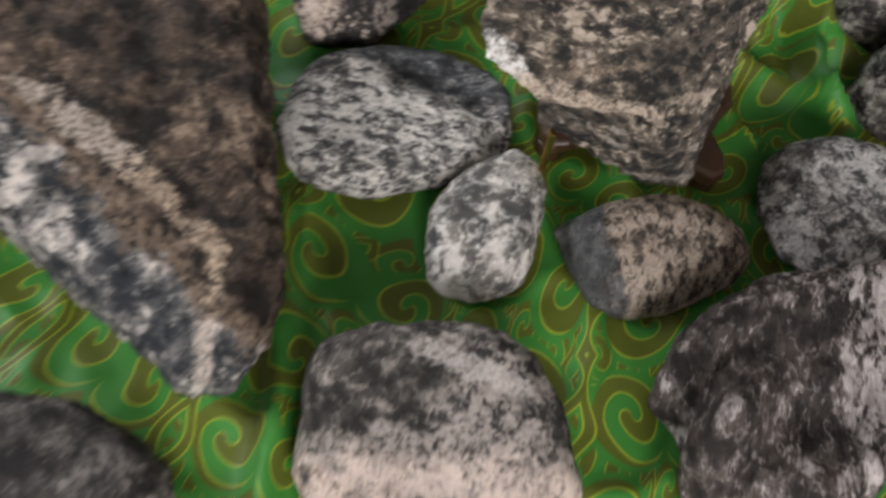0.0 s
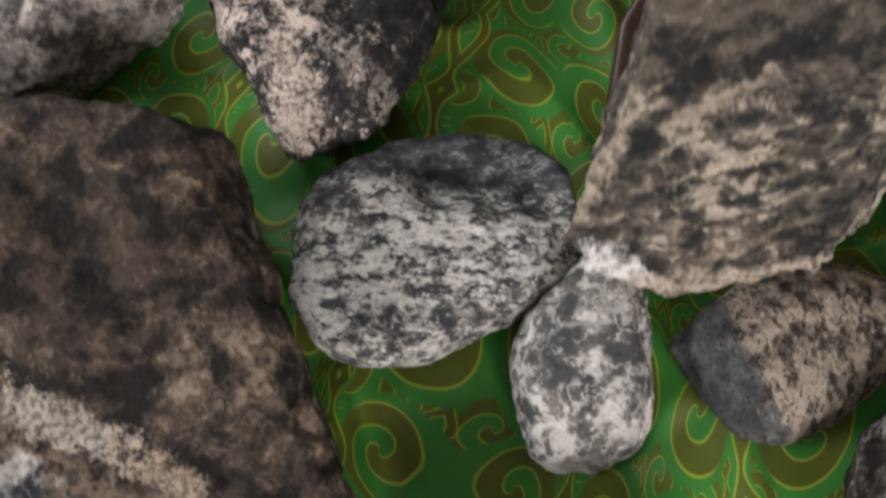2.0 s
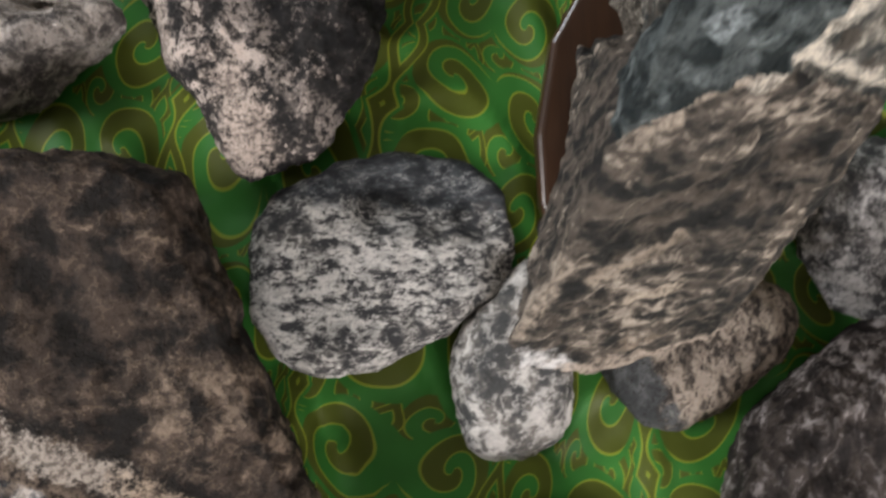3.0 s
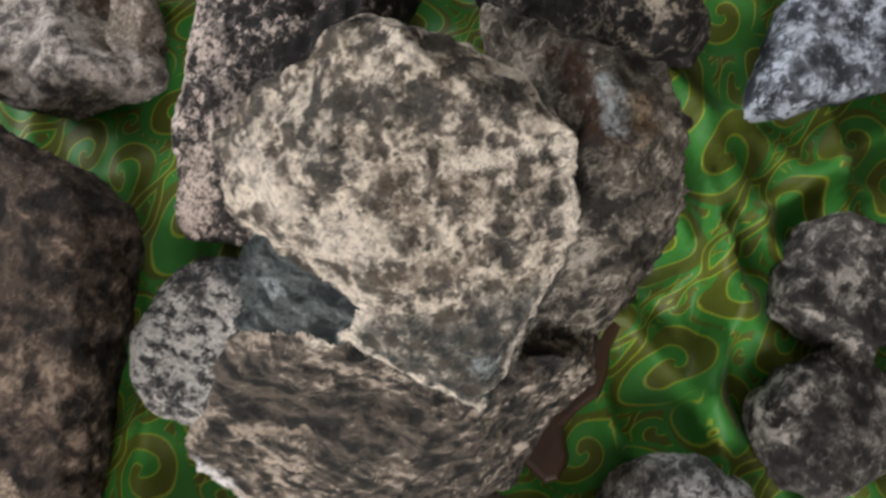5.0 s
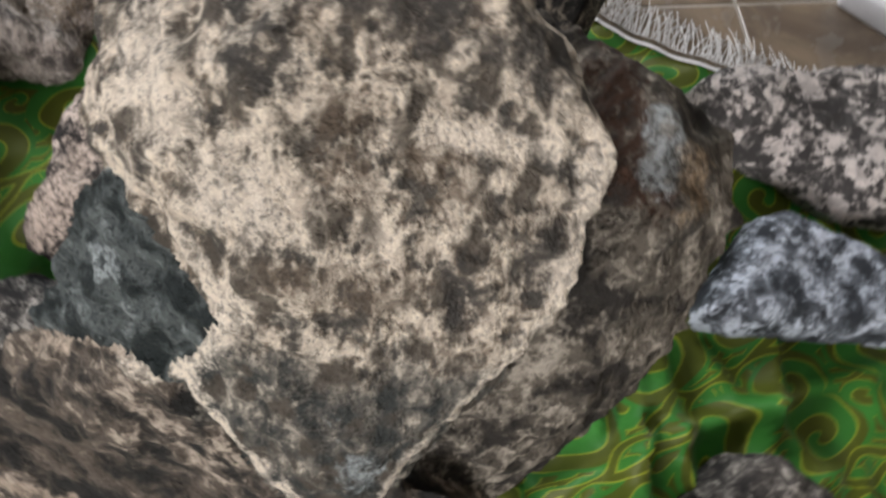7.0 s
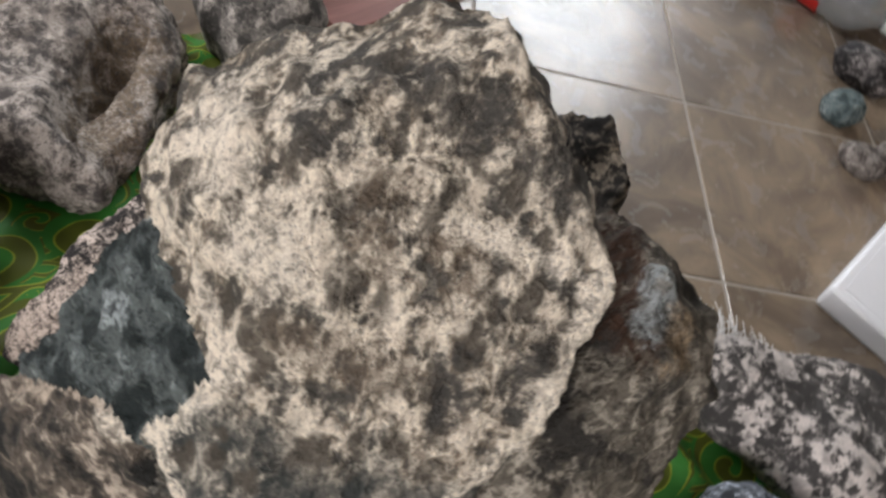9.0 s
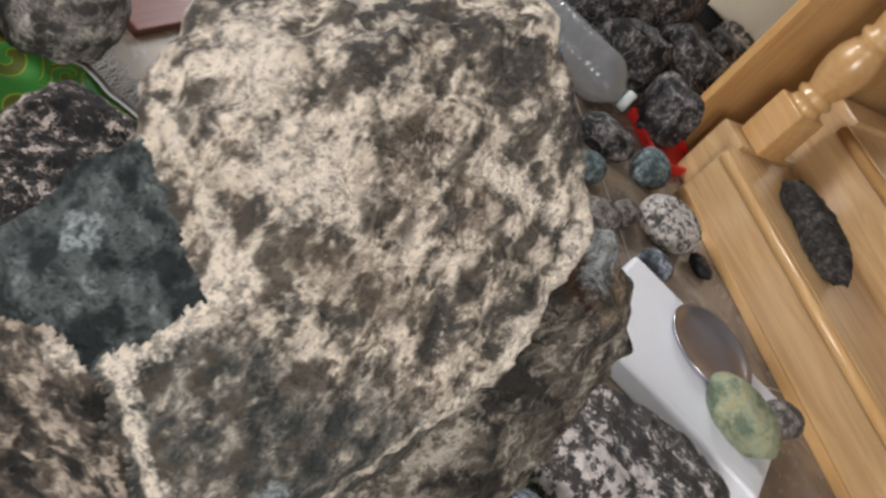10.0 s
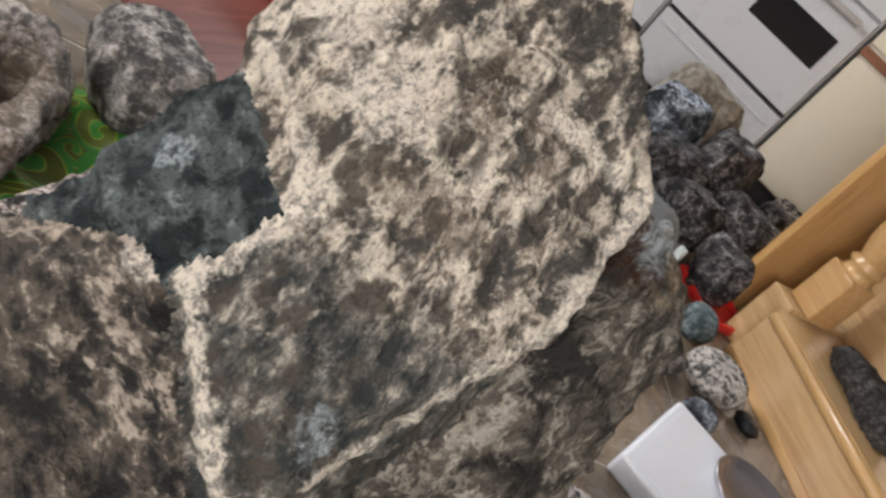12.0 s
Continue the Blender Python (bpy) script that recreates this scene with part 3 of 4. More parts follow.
def wall(name, x0, y0, x1, y1, holes=()):
    """An upright wall 0.12 thick from one plan point to another, with openings (from, to, sill, head) along it."""
    length = math.hypot(x1 - x0, y1 - y0)
    bm = bmesh.new()
    cuts = sorted({0.0, length, *(v for h in holes for v in h[:2])})
    for a, b in zip(cuts, cuts[1:]):
        hole = next((h for h in holes if h[0] <= a + 1e-6 and h[1] >= b - 1e-6), None)
        for lo, hi in ([(0, TOP)] if hole is None else [(0, hole[2]), (hole[3], TOP)]):
            if hi - lo > 0.01:
                box(b - a, 0.12, hi - lo, ((a + b) / 2, -0.06, lo), bm=bm)
    return thing(name, bm, M["wall"], pose(x0, y0, 0, 0, 0, math.degrees(math.atan2(y1 - y0, x1 - x0))), "off-white painted plaster wall of the room", "wall", kind="structure")


wall("wall_north", W1, S1, W0, S1, [(4.57, 5.87, 1.48, 2.38)])
wall("wall_south", W0, S0, W1, S0, [(4.4, 6.0, 0.95, 2.45)])
wall("wall_west", W0, S1, W0, S0, [(3.28, 4.68, 1.45, 2.35)])
wall("wall_east", W1, S0, W1, S1)
thing("ceiling", box(W1 - W0 + 0.24, S1 - S0 + 0.24, 0.1, ((W0 + W1) / 2, (S0 + S1) / 2, TOP)), M["ceiling"], pose(0, 0, 0), "plain white painted ceiling", "ceiling", kind="structure")
floor = thing("floor", box(W1 - W0 + 0.24, S1 - S0 + 0.24, 0.1, ((W0 + W1) / 2, (S0 + S1) / 2, -0.1015)), M["grout"], pose(0, 0, 0), "pale grout bed under brown slate-look floor tiles", "floor", kind="structure")


def window(name, width, height, m):
    w = holder(name, m, "white-framed window with clear glass panes", "window", kind="structure")
    for n, sx, sz, x, z in (("frame", width, 0.05, 0, 0), ("frame", width, 0.05, 0, height - 0.05), ("frame", 0.05, height - 0.1, -width / 2 + 0.025, 0.05),
                            ("frame", 0.05, height - 0.1, width / 2 - 0.025, 0.05), ("mullion", 0.04, height - 0.1, 0, 0.05)):
        part(n, box(sx, 0.07, sz, (x, 0, z), 0.006), M["white"], w)
    for side in (-1, 1):
        g = part("pane", box(width / 2 - 0.07, 0.006, height - 0.1, (side * width / 4, 0, 0.05)), M["glass"], w)
        g.visible_shadow = False
    return w


M["glass"] = clear_mat("window_glass", (0.97, 0.98, 0.98))
window("window_1", 1.3, 0.9, pose(-1.62, S1 + 0.06, 1.48))
window("window_3", 1.4, 0.9, pose(W0 - 0.06, 1.1, 1.45, 0, 0, 90))
window("window_2", 1.6, 1.5, pose(2.2, S0 - 0.06, 0.95))

# ---- the rocks on the cloth ----
G = "rocks laid out on the cloth"
# the cream shard that leans towards the room
SHARD = [(0.553, 1.333, 0.775), (0.558, 1.314, 0.75), (0.585, 1.288, 0.735), (0.618, 1.308, 0.80), (0.651, 1.335, 0.84), (0.688, 1.278, 0.722), (0.796, 1.391, 0.736), (0.776, 1.424, 0.802), (0.722, 1.444, 0.812),
     (0.686, 1.402, 0.878), (0.634, 1.416, 0.866), (0.66, 1.416, 0.874), (0.578, 1.362, 0.815), (0.62, 1.33, 0.64), (0.756, 1.351, 0.757), (0.774, 1.385, 0.766), (0.72, 1.302, 0.748), (0.70, 1.47, 0.70), (0.62, 1.43, 0.74), (0.68, 1.34, 0.30), (0.74, 1.33, 0.30), (0.74, 1.43, 0.30), (0.68, 1.46, 0.30)]
# its lower face, down to the sharp tip
TIP = [(0.69, 1.28, 0.722), (0.664, 1.254, 0.646), (0.785, 1.246, 0.56), (0.797, 1.391, 0.735), (0.776, 1.285, 0.642), (0.756, 1.351, 0.756), (0.72, 1.29, 0.725), (0.70, 1.36, 0.45), (0.79, 1.34, 0.45), (0.68, 1.29, 0.55)]
# the darker shoulder behind it
SHOULDER = [(0.772, 1.466, 0.788), (0.80, 1.44, 0.768), (0.831, 1.486, 0.737), (0.80, 1.508, 0.75), (0.73, 1.495, 0.768), (0.66, 1.515, 0.72), (0.858, 1.476, 0.65), (0.868, 1.468, 0.48), (0.842, 1.40, 0.62), (0.83, 1.36, 0.52),
     (0.70, 1.54, 0.3), (0.86, 1.49, 0.05), (0.70, 1.53, 0.05), (0.775, 1.31, 0.50), (0.79, 1.31, 0.05), (0.858, 1.40, 0.40), (0.85, 1.40, 0.05), (0.72, 1.42, 0.6)]
# the foot that overhangs in front
FOOT = [(0.515, 1.083, 0.405), (0.533, 1.060, 0.37), (0.60, 1.050, 0.335), (0.727, 1.076, 0.31), (0.798, 1.14, 0.27), (0.823, 1.215, 0.31), (0.81, 1.232, 0.42), (0.54, 1.13, 0.485), (0.563, 1.205, 0.57), (0.587, 1.25, 0.61),
     (0.648, 1.243, 0.638), (0.775, 1.245, 0.55), (0.83, 1.33, 0.53), (0.868, 1.335, 0.35), (0.62, 1.28, 0.30), (0.63, 1.38, 0.30), (0.84, 1.42, 0.30), (0.70, 1.13, 0.44)]
# the narrower pedestal under it
PEDESTAL = [(0.595, 1.125, 0.28), (0.61, 1.135, 0.19), (0.66, 1.10, 0.27), (0.765, 1.115, 0.22), (0.82, 1.185, 0.22), (0.84, 1.30, 0.30), (0.63, 1.27, 0.30), (0.655, 1.185, 0.13), (0.775, 1.163, 0.058), (0.842, 1.177, 0.058),
     (0.855, 1.33, 0.05), (0.67, 1.30, 0.05), (0.67, 1.46, 0.05), (0.855, 1.45, 0.05)]
# the slate-blue saddle between shard and foot
SADDLE = [(0.575, 1.275, 0.69), (0.570, 1.216, 0.572), (0.66, 1.262, 0.645), (0.645, 1.244, 0.618), (0.597, 1.296, 0.745), (0.60, 1.31, 0.72), (0.62, 1.30, 0.3), (0.60, 1.22, 0.4), (0.70, 1.30, 0.5), (0.66, 1.238, 0.57), (0.61, 1.205, 0.53), (0.668, 1.272, 0.695), (0.64, 1.275, 0.705), (0.674, 1.264, 0.672), (0.686, 1.276, 0.70)]
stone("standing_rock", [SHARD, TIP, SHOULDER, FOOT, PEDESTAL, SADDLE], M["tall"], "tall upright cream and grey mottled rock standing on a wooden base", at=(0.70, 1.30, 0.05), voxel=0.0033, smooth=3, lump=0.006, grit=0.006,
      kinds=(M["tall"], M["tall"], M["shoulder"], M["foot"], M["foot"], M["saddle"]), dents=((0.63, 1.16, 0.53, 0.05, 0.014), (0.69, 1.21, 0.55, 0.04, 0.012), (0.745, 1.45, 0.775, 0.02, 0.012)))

# carved wooden base under the standing rock
STAND = [(0.614, 1.25), (0.624, 1.215), (0.645, 1.197), (0.668, 1.205), (0.69, 1.225), (0.80, 1.225), (0.855, 1.212), (0.88, 1.204), (0.896, 1.218), (0.894, 1.25), (0.872, 1.285), (0.88, 1.312), (0.898, 1.345), (0.896, 1.38), (0.885, 1.41), (0.885, 1.50), (0.80, 1.55), (0.69, 1.555), (0.635, 1.46), (0.612, 1.34)]


def plate(outline, z0, z1, bevel):
    b = bmesh.new()
    low = b.faces.new([b.verts.new((x, y, z0)) for x, y in outline])
    up = bmesh.ops.extrude_face_region(b, geom=[low])
    bmesh.ops.translate(b, verts=[g for g in up["geom"] if isinstance(g, bmesh.types.BMVert)], vec=(0, 0, z1 - z0))
    bmesh.ops.recalc_face_normals(b, faces=b.faces[:])
    rim = [e for e in b.edges if abs(e.verts[0].co.z - e.verts[1].co.z) < 1e-6]
    bmesh.ops.bevel(b, geom=rim, offset=bevel, segments=4, affect="EDGES", profile=0.5)
    return b


stand = holder("wooden_base", pose(0.76, 1.36, 0), "smooth dark russet carved wooden base under the standing rock", "stand")
part("plate", plate([(x - 0.76, y - 1.36) for x, y in STAND], 0.03, 0.062, 0.010), M["standwood"], stand, smooth=False)
for fx, fy in ((0.875, 1.24), (0.64, 1.225), (0.68, 1.50), (0.86, 1.47)):
    part("foot", lathe([(0.022, 0.0), (0.026, 0.006), (0.022, 0.02), (0.018, 0.034)], 20), M["standwood"], stand, smooth=True, m=pose(fx - 0.76, fy - 1.36, 0))

R1 = [(-0.28, 0.98), (-0.22, 1.25), (-0.05, 1.30), (0.11, 1.30), (0.19, 1.27), (0.26, 1.10), (0.29, 0.98), (0.345, 0.86), (0.35, 0.79), (0.33, 0.72), (0.27, 0.71), (0.16, 0.77), (0.0, 0.86)]
stone("boulder", [rings(R1, 0.185, 0.88, 0.35, 0.87, lean=(-0.005, 0.02), tilt=(-0.07, 0.12))], M["dark"], "large dark brown boulder with a pale band and grey lower face", group=G, lump=0.016, grit=0.005)
R2 = [(0.247, 1.12), (0.25, 1.23), (0.28, 1.275), (0.35, 1.31), (0.44, 1.325), (0.525, 1.31), (0.575, 1.27), (0.588, 1.21), (0.575, 1.15), (0.50, 1.09), (0.40, 1.045), (0.335, 1.035), (0.285, 1.065)]
stone("rock", [rings(R2, 0.085, 0.8, 0.45, 0.78, tilt=(0, -0.08))], M["flat"], "flat rounded grey and white banded rock on the cloth", group=G, dents=((0.42, 1.262, 0.085, 0.042, 0.03), (0.49, 1.258, 0.085, 0.042, 0.032), (0.54, 1.235, 0.085, 0.03, 0.025), (0.57, 1.17, 0.08, 0.03, 0.012)), smooth=9, lump=0.007)
R3 = [(0.595, 1.19), (0.63, 1.172), (0.652, 1.13), (0.652, 1.06), (0.648, 0.985), (0.628, 0.95), (0.585, 0.928), (0.54, 0.926), (0.512, 0.948), (0.498, 1.0), (0.495, 1.055), (0.515, 1.11), (0.555, 1.155)]
stone("rock", [rings(R3, 0.10, 0.8, 0.4, 0.6)], M["oval"], "small oval patchy grey rock on the cloth", group=G, smooth=9, lump=0.006)
R4 = [(0.66, 1.07), (0.72, 1.125), (0.80, 1.165), (0.88, 1.167), (0.94, 1.14), (0.957, 1.10), (0.93, 1.05), (0.84, 0.982), (0.785, 0.958), (0.735, 0.97), (0.695, 1.01)]
stone("rock", [rings(R4, 0.095, 0.8, 0.4, 0.55)], M["speckle"], "tan rock speckled with black on the cloth", group=G, smooth=10, lump=0.006)
R5 = [(0.405, 0.75), (0.405, 0.81), (0.45, 0.857), (0.53, 0.884), (0.62, 0.888), (0.685, 0.867), (0.73, 0.81), (0.765, 0.72), (0.74, 0.62), (0.60, 0.56), (0.47, 0.58), (0.42, 0.66)]
stone("rock", [rings(R5, 0.13, 0.85, 0.4, 0.7, tilt=(0, 0.1))], M["round"], "rounded dark grey rock with a pink front", group=G, smooth=9, lump=0.010)
R6 = [(0.83, 0.86), (0.845, 0.92), (0.895, 0.995), (1.0, 1.075), (1.06, 1.11), (1.14, 1.13), (1.2, 1.05), (1.16, 0.85), (1.02, 0.70), (0.90, 0.71), (0.86, 0.79)]
stone("rock", [rings(R6, 0.15, 0.85, 0.4, 0.72)], M["ribbed"], "deeply ribbed brown and grey rock on the cloth", group=G, smooth=4, lump=0.012, grit=0.005, ridge=((0.8, -0.55, 0.2), 58.0, 0.022))
R7 = [(0.953, 1.18), (0.955, 1.26), (0.99, 1.31), (1.06, 1.337), (1.13, 1.33), (1.18, 1.285), (1.205, 1.215), (1.17, 1.13), (1.10, 1.09), (1.04, 1.085), (0.985, 1.11)]
stone("rock", [rings(R7, 0.10, 0.8, 0.42, 0.66)], M["pearl"], "rounded pale grey cobble on the cloth", group=G, smooth=9, lump=0.007)
R8 = [(-0.1, 0.6), (0.06, 0.665), (0.155, 0.682), (0.225, 0.662), (0.28, 0.635), (0.305, 0.59), (0.28, 0.5), (0.1, 0.43), (-0.08, 0.47)]
stone("rock", [rings(R8, 0.11, 0.82, 0.4, 0.66)], M["charcoal"], "rounded dark grey rock at the edge of the cloth", group=G, smooth=8)
R9 = [(0.225, 1.30), (0.255, 1.277), (0.33, 1.312), (0.385, 1.38), (0.415, 1.46), (0.43, 1.62), (0.40, 1.80), (0.30, 1.88), (0.06, 1.78), (0.065, 1.70), (0.115, 1.55), (0.165, 1.42)]
stone("rock", [rings(R9, 0.15, 0.85, 0.4, 0.72, tilt=(0, 0.16))], M["fluted"], "wedge-shaped pink and black rock on the cloth", group=G, smooth=4, lump=0.014, grit=0.006)
R10 = [(-0.16, 1.36), (-0.09, 1.335), (0.01, 1.37), (0.095, 1.435), (0.11, 1.48), (0.04, 1.60), (-0.07, 1.72), (-0.2, 1.76), (-0.32, 1.62), (-0.23, 1.49)]
stone("rock", [rings(R10, 0.16, 0.85, 0.4, 0.75)], M["shell"], "pale weathered rock with a brown hollow", group=G, dents=((-0.10, 1.63, 0.16, 0.06, 0.06), (-0.05, 1.58, 0.16, 0.06, 0.06), (0.0, 1.535, 0.16, 0.06, 0.06), (0.04, 1.50, 0.13, 0.05, 0.04)), smooth=4, lump=0.02, grit=0.006)
R11 = [(0.48, 1.80), (0.44, 1.88), (0.43, 1.945), (0.50, 1.975), (0.65, 1.965), (0.77, 1.95), (0.82, 1.90), (0.82, 1.84), (0.70, 1.78), (0.56, 1.76)]
R11UP = [(0.45, 2.04, 0.355), (0.385, 2.01, 0.305), (0.535, 2.02, 0.315), (0.545, 2.06, 0.18), (0.56, 2.0, 0.0), (0.38, 2.03, 0.0), (0.42, 1.90, 0.0), (0.58, 1.88, 0.0), (0.57, 1.90, 0.15), (0.42, 1.92, 0.18)]
stone("rock", [rings(R11, 0.17, 0.85, 0.4, 0.7, tilt=(-0.1, 0.2)), R11UP], M["slab"], "black angular rock veined with cream", group=G, smooth=3, lump=0.012)
R12 = [(0.915, 1.80), (0.915, 1.87), (0.885, 1.985), (0.925, 2.035), (1.0, 2.05), (1.11, 2.09), (1.175, 2.0), (1.06, 1.91), (0.97, 1.83)]
stone("rock", [rings(R12, 0.11, 0.84, 0.4, 0.68)], M["blue"], "blue-grey rock with white crust on the cloth", group=G, smooth=5, lump=0.010)
R13 = [(0.70, 2.08), (0.74, 2.045), (0.85, 2.055), (0.98, 2.08), (1.15, 2.18), (1.24, 2.36), (1.20, 2.43), (1.08, 2.44), (0.92, 2.35), (0.80, 2.23), (0.715, 2.14)]
stone("rock", [rings(R13, 0.13, 0.84, 0.4, 0.7)], M["flake"], "grey rock spotted with white beside the cloth's fringe", group=G, smooth=7, lump=0.010)
R14 = [(1.06, 1.55), (1.04, 1.62), (1.04, 1.69), (1.085, 1.725), (1.2, 1.73), (1.25, 1.62), (1.2, 1.53)]
R14B = [(1.095, 1.49), (1.075, 1.43), (1.10, 1.385), (1.17, 1.335), (1.23, 1.35), (1.30, 1.45), (1.25, 1.56), (1.15, 1.54)]
stone("rock", [rings(R14, 0.13, 0.85, 0.4, 0.72), rings(R14B, 0.12, 0.85, 0.4, 0.7)], M["seam"], "dark seamed rock with two lobes on the cloth", group=G, smooth=4, lump=0.012, grit=0.005)
stone("rock", [rings(blob(-0.16, 1.89, 0.13, 0.10, 20, seed=5), 0.17, 0.85, 0.4, 0.7)], M["grey"], "grey weathered rock at the cloth's edge", group=G, smooth=5, lump=0.015)

clip = join(box(0.010, 0.004, 0.135, (0, 0, 0.0), 0.0015), box(0.010, 0.03, 0.004, (0, 0.014, 0.131), 0.0015))
thing("brass_clip", clip, M["brass"], pose(0.634, 1.15, 0.012, 0, 0, 10), "small upright brass clip between the rocks", "clip")

# ---- the stairs ----
U, V = Vector((0.518, 0.856, 0)), Vector((0.856, -0.518, 0))
STAIR = Matrix.Translation(U * 3.195 + V * -1.15) @ Matrix.Rotation(math.atan2(V.y, V.x), 4, "Z")
RISE, GO, WIDE = 0.19, 0.285, 1.3
stairs = holder("staircase", STAIR, "honey-coloured varnished pine staircase with rounded nosings", "stairs", kind="structure")
for i in range(4):
    part("riser", box(WIDE, 0.02, RISE - 0.028, (WIDE / 2, GO * i + 0.01, RISE * i)), M["pine"], stairs)
    bm = box(WIDE, GO + 0.02, 0.026, (WIDE / 2, GO * i + GO / 2 + 0.01, RISE * (i + 1) - 0.026))
    part("tread", bm, M["pine"], stairs)
    nose = bmesh.new()
    bmesh.ops.create_cone(nose, cap_ends=True, segments=16, radius1=0.017, radius2=0.017, depth=WIDE - 0.02, matrix=Matrix.Translation((WIDE / 2 + 0.01, GO * i - 0.012, RISE * (i + 1) - 0.017)) @ Matrix.Rotation(math.pi / 2, 4, "Y"))
    part("nosing", nose, M["pine_trim"], stairs, smooth=True)
    part("stringer_block", box(0.105, GO - 0.02, RISE + 0.015, (-0.0525, GO * i + GO / 2 + 0.03, RISE * i), 0.004), M["pine"], stairs)
part("skirting_strip", box(WIDE, 0.012, 0.03, (WIDE / 2, -0.007, 0), 0.003), M["pine_trim"], stairs)
part("side_panel", box(0.03, 1.05, 2.2, (-0.235, 0.60, 0), 0.004), M["pine_up"], stairs, "smooth orange pine side panel")
sq = box(0.105, 0.105, 0.155, (0, 0, 0), 0.006)
join(sq, lathe([(0.05, 0.15), (0.046, 0.165), (0.04, 0.175), (0.05, 0.185), (0.052, 0.195), (0.04, 0.205), (0.042, 0.215), (0.055, 0.25), (0.062, 0.29), (0.06, 0.325), (0.05, 0.355), (0.04, 0.375),
                (0.05, 0.385), (0.052, 0.397), (0.04, 0.408), (0.044, 0.43), (0.055, 0.50), (0.05, 0.60), (0.036, 0.78), (0.036, 0.82)], 28))
baluster = part("baluster", sq, M["pine_trim"], stairs, "turned and varnished baluster", True, pose(-0.028, 0.135, RISE + 0.016))

stone("rock_on_step", [rings(blob(0.0, 0.0, 0.18, 0.06, 0, wob=0.22, seed=9), 0.085, 0.8, 0.4, 0.65)], M["stepstone"], "long dark grooved rock on the first stair", at=(0, 0, 0), voxel=0.005, smooth=5).matrix_basis = STAIR @ pose(0.30, 0.11, RISE, 0, 0, -6)

# ---- the cloth ----
C00, C10, C11, C01 = Vector((-0.62, 0.2, 0)), Vector((1.65, 0.1, 0)), Vector((1.45, 2.5, 0)), Vector((-0.2, 1.82, 0))


def cloth_z(x, y):
    p = Vector((x, y, 0.0))
    z = 0.010 + 0.013 * noise.noise(p * 5.0) + 0.006 * noise.noise(p * 24.0)
    z += (0.016 + 0.05 * math.exp(-((x - 1.0) / 0.22) ** 2 - ((y - 1.58) / 0.3) ** 2)) * (1 - min(1.0, 3.2 * abs(noise.noise(Vector((x * 6.0 + 2.0 * y, y * 5.0, 7.0)))))) ** 2
    # soft folds that run across the free ground, and the pleat beside the boulder
    for ox, oy, ax, ay, w, h in ((1.0, 1.55, 0.5, 0.87, 0.03, 0.058), (0.97, 1.42, 0.35, 0.94, 0.022, 0.045), (0.36, 0.85, 1.0, 0.12, 0.022, 0.022), (1.02, 1.78, 0.2, 0.98, 0.02, 0.026), (0.90, 1.60, 0.8, 0.6, 0.02, 0.024), (0.99, 1.66, 0.86, -0.5, 0.018, 0.035), (1.0, 1.50, 0.9, 0.43, 0.016, 0.032), (0.94, 1.72, 0.55, 0.83, 0.018, 0.03), (0.37, 0.72, 0.97, 0.24, 0.018, 0.03), (0.58, 1.62, 0.9, 0.3, 0.025, 0.025), (0.25, 1.5, 0.75, -0.66, 0.03, 0.012)):
        across = (x - ox) * ax + (y - oy) * ay
        along = -(x - ox) * ay + (y - oy) * ax
        across += 0.03 * noise.noise(Vector((along * 4.0, ox * 9, 0)))
        z += h * math.exp(-(across / w) ** 2) * math.exp(-(along / 0.3) ** 2)
    return max(z, 0.002)


def cloth_point(a, b):
    p = C00.lerp(C10, a).lerp(C01.lerp(C11, a), b)
    wob = 0.012 * noise.noise(Vector((a * 6, b * 6, 3.0)))
    return Vector((p.x + wob, p.y - wob, cloth_z(p.x, p.y)))


NA, NB = 190, 200
bm = bmesh.new()
grid = [[bm.verts.new(cloth_point(i / NA, j / NB)) for i in range(NA + 1)] for j in range(NB + 1)]
for j in range(NB):
    for i in range(NA):
        bm.faces.new((grid[j][i], grid[j][i + 1], grid[j + 1][i + 1], grid[j + 1][i]))
cloth = thing("cloth", bm, M["cloth"], pose(0, 0, 0), "wrinkled green brocade cloth with gold-edged scrolls, spread on the floor", "cloth", smooth=True)
hem = bmesh.new()
for i in range(NA):
    a, b = cloth_point(i / NA, 1.0), cloth_point((i + 1) / NA, 1.0)
    up, out = Vector((0, 0, 0.0035)), Vector((-0.0018, 0.004, -0.001))
    vs = [hem.verts.new(p) for p in (a + up - out, b + up - out, b + up + out, a + up + out)]
    hem.faces.new(vs)
part("hem", hem, M["fringe"], cloth, "white woven hem")
fr = bmesh.new()
rnd = random.Random(4)
for i in range(760):
    a = cloth_point(i / 759, 1.0) + Vector((-0.004, 0.012, 0.002))
    d = Vector((-0.38 + rnd.uniform(-0.35, 0.35), 0.92, 0)).normalized()
    side = Vector((d.y, -d.x, 0)) * 0.0009
    ln = 0.068 + rnd.uniform(-0.012, 0.012)
    bend = rnd.uniform(-0.022, 0.022)
    prev = None
    for k in range(5):
        f = k / 4
        c = a + d * ln * f + Vector((bend * f * f, 0, 0.004 * math.sin(f * 3) + 0.001 - a.z * f * 0.6))
        ring = [fr.verts.new(c - side), fr.verts.new(c + Vector((0, 0, 0.0014))), fr.verts.new(c + side)]
        if prev:
            fr.faces.new((prev[0], prev[1], ring[1], ring[0]))
            fr.faces.new((prev[1], prev[2], ring[2], ring[1]))
        prev = ring
tagged(part("fringe", fr, M["fringe"], cloth, "knotted white thread fringe"), kind="stuff")

# ---- things on the floor beyond the cloth ----
P = "pebbles beside the stairs"


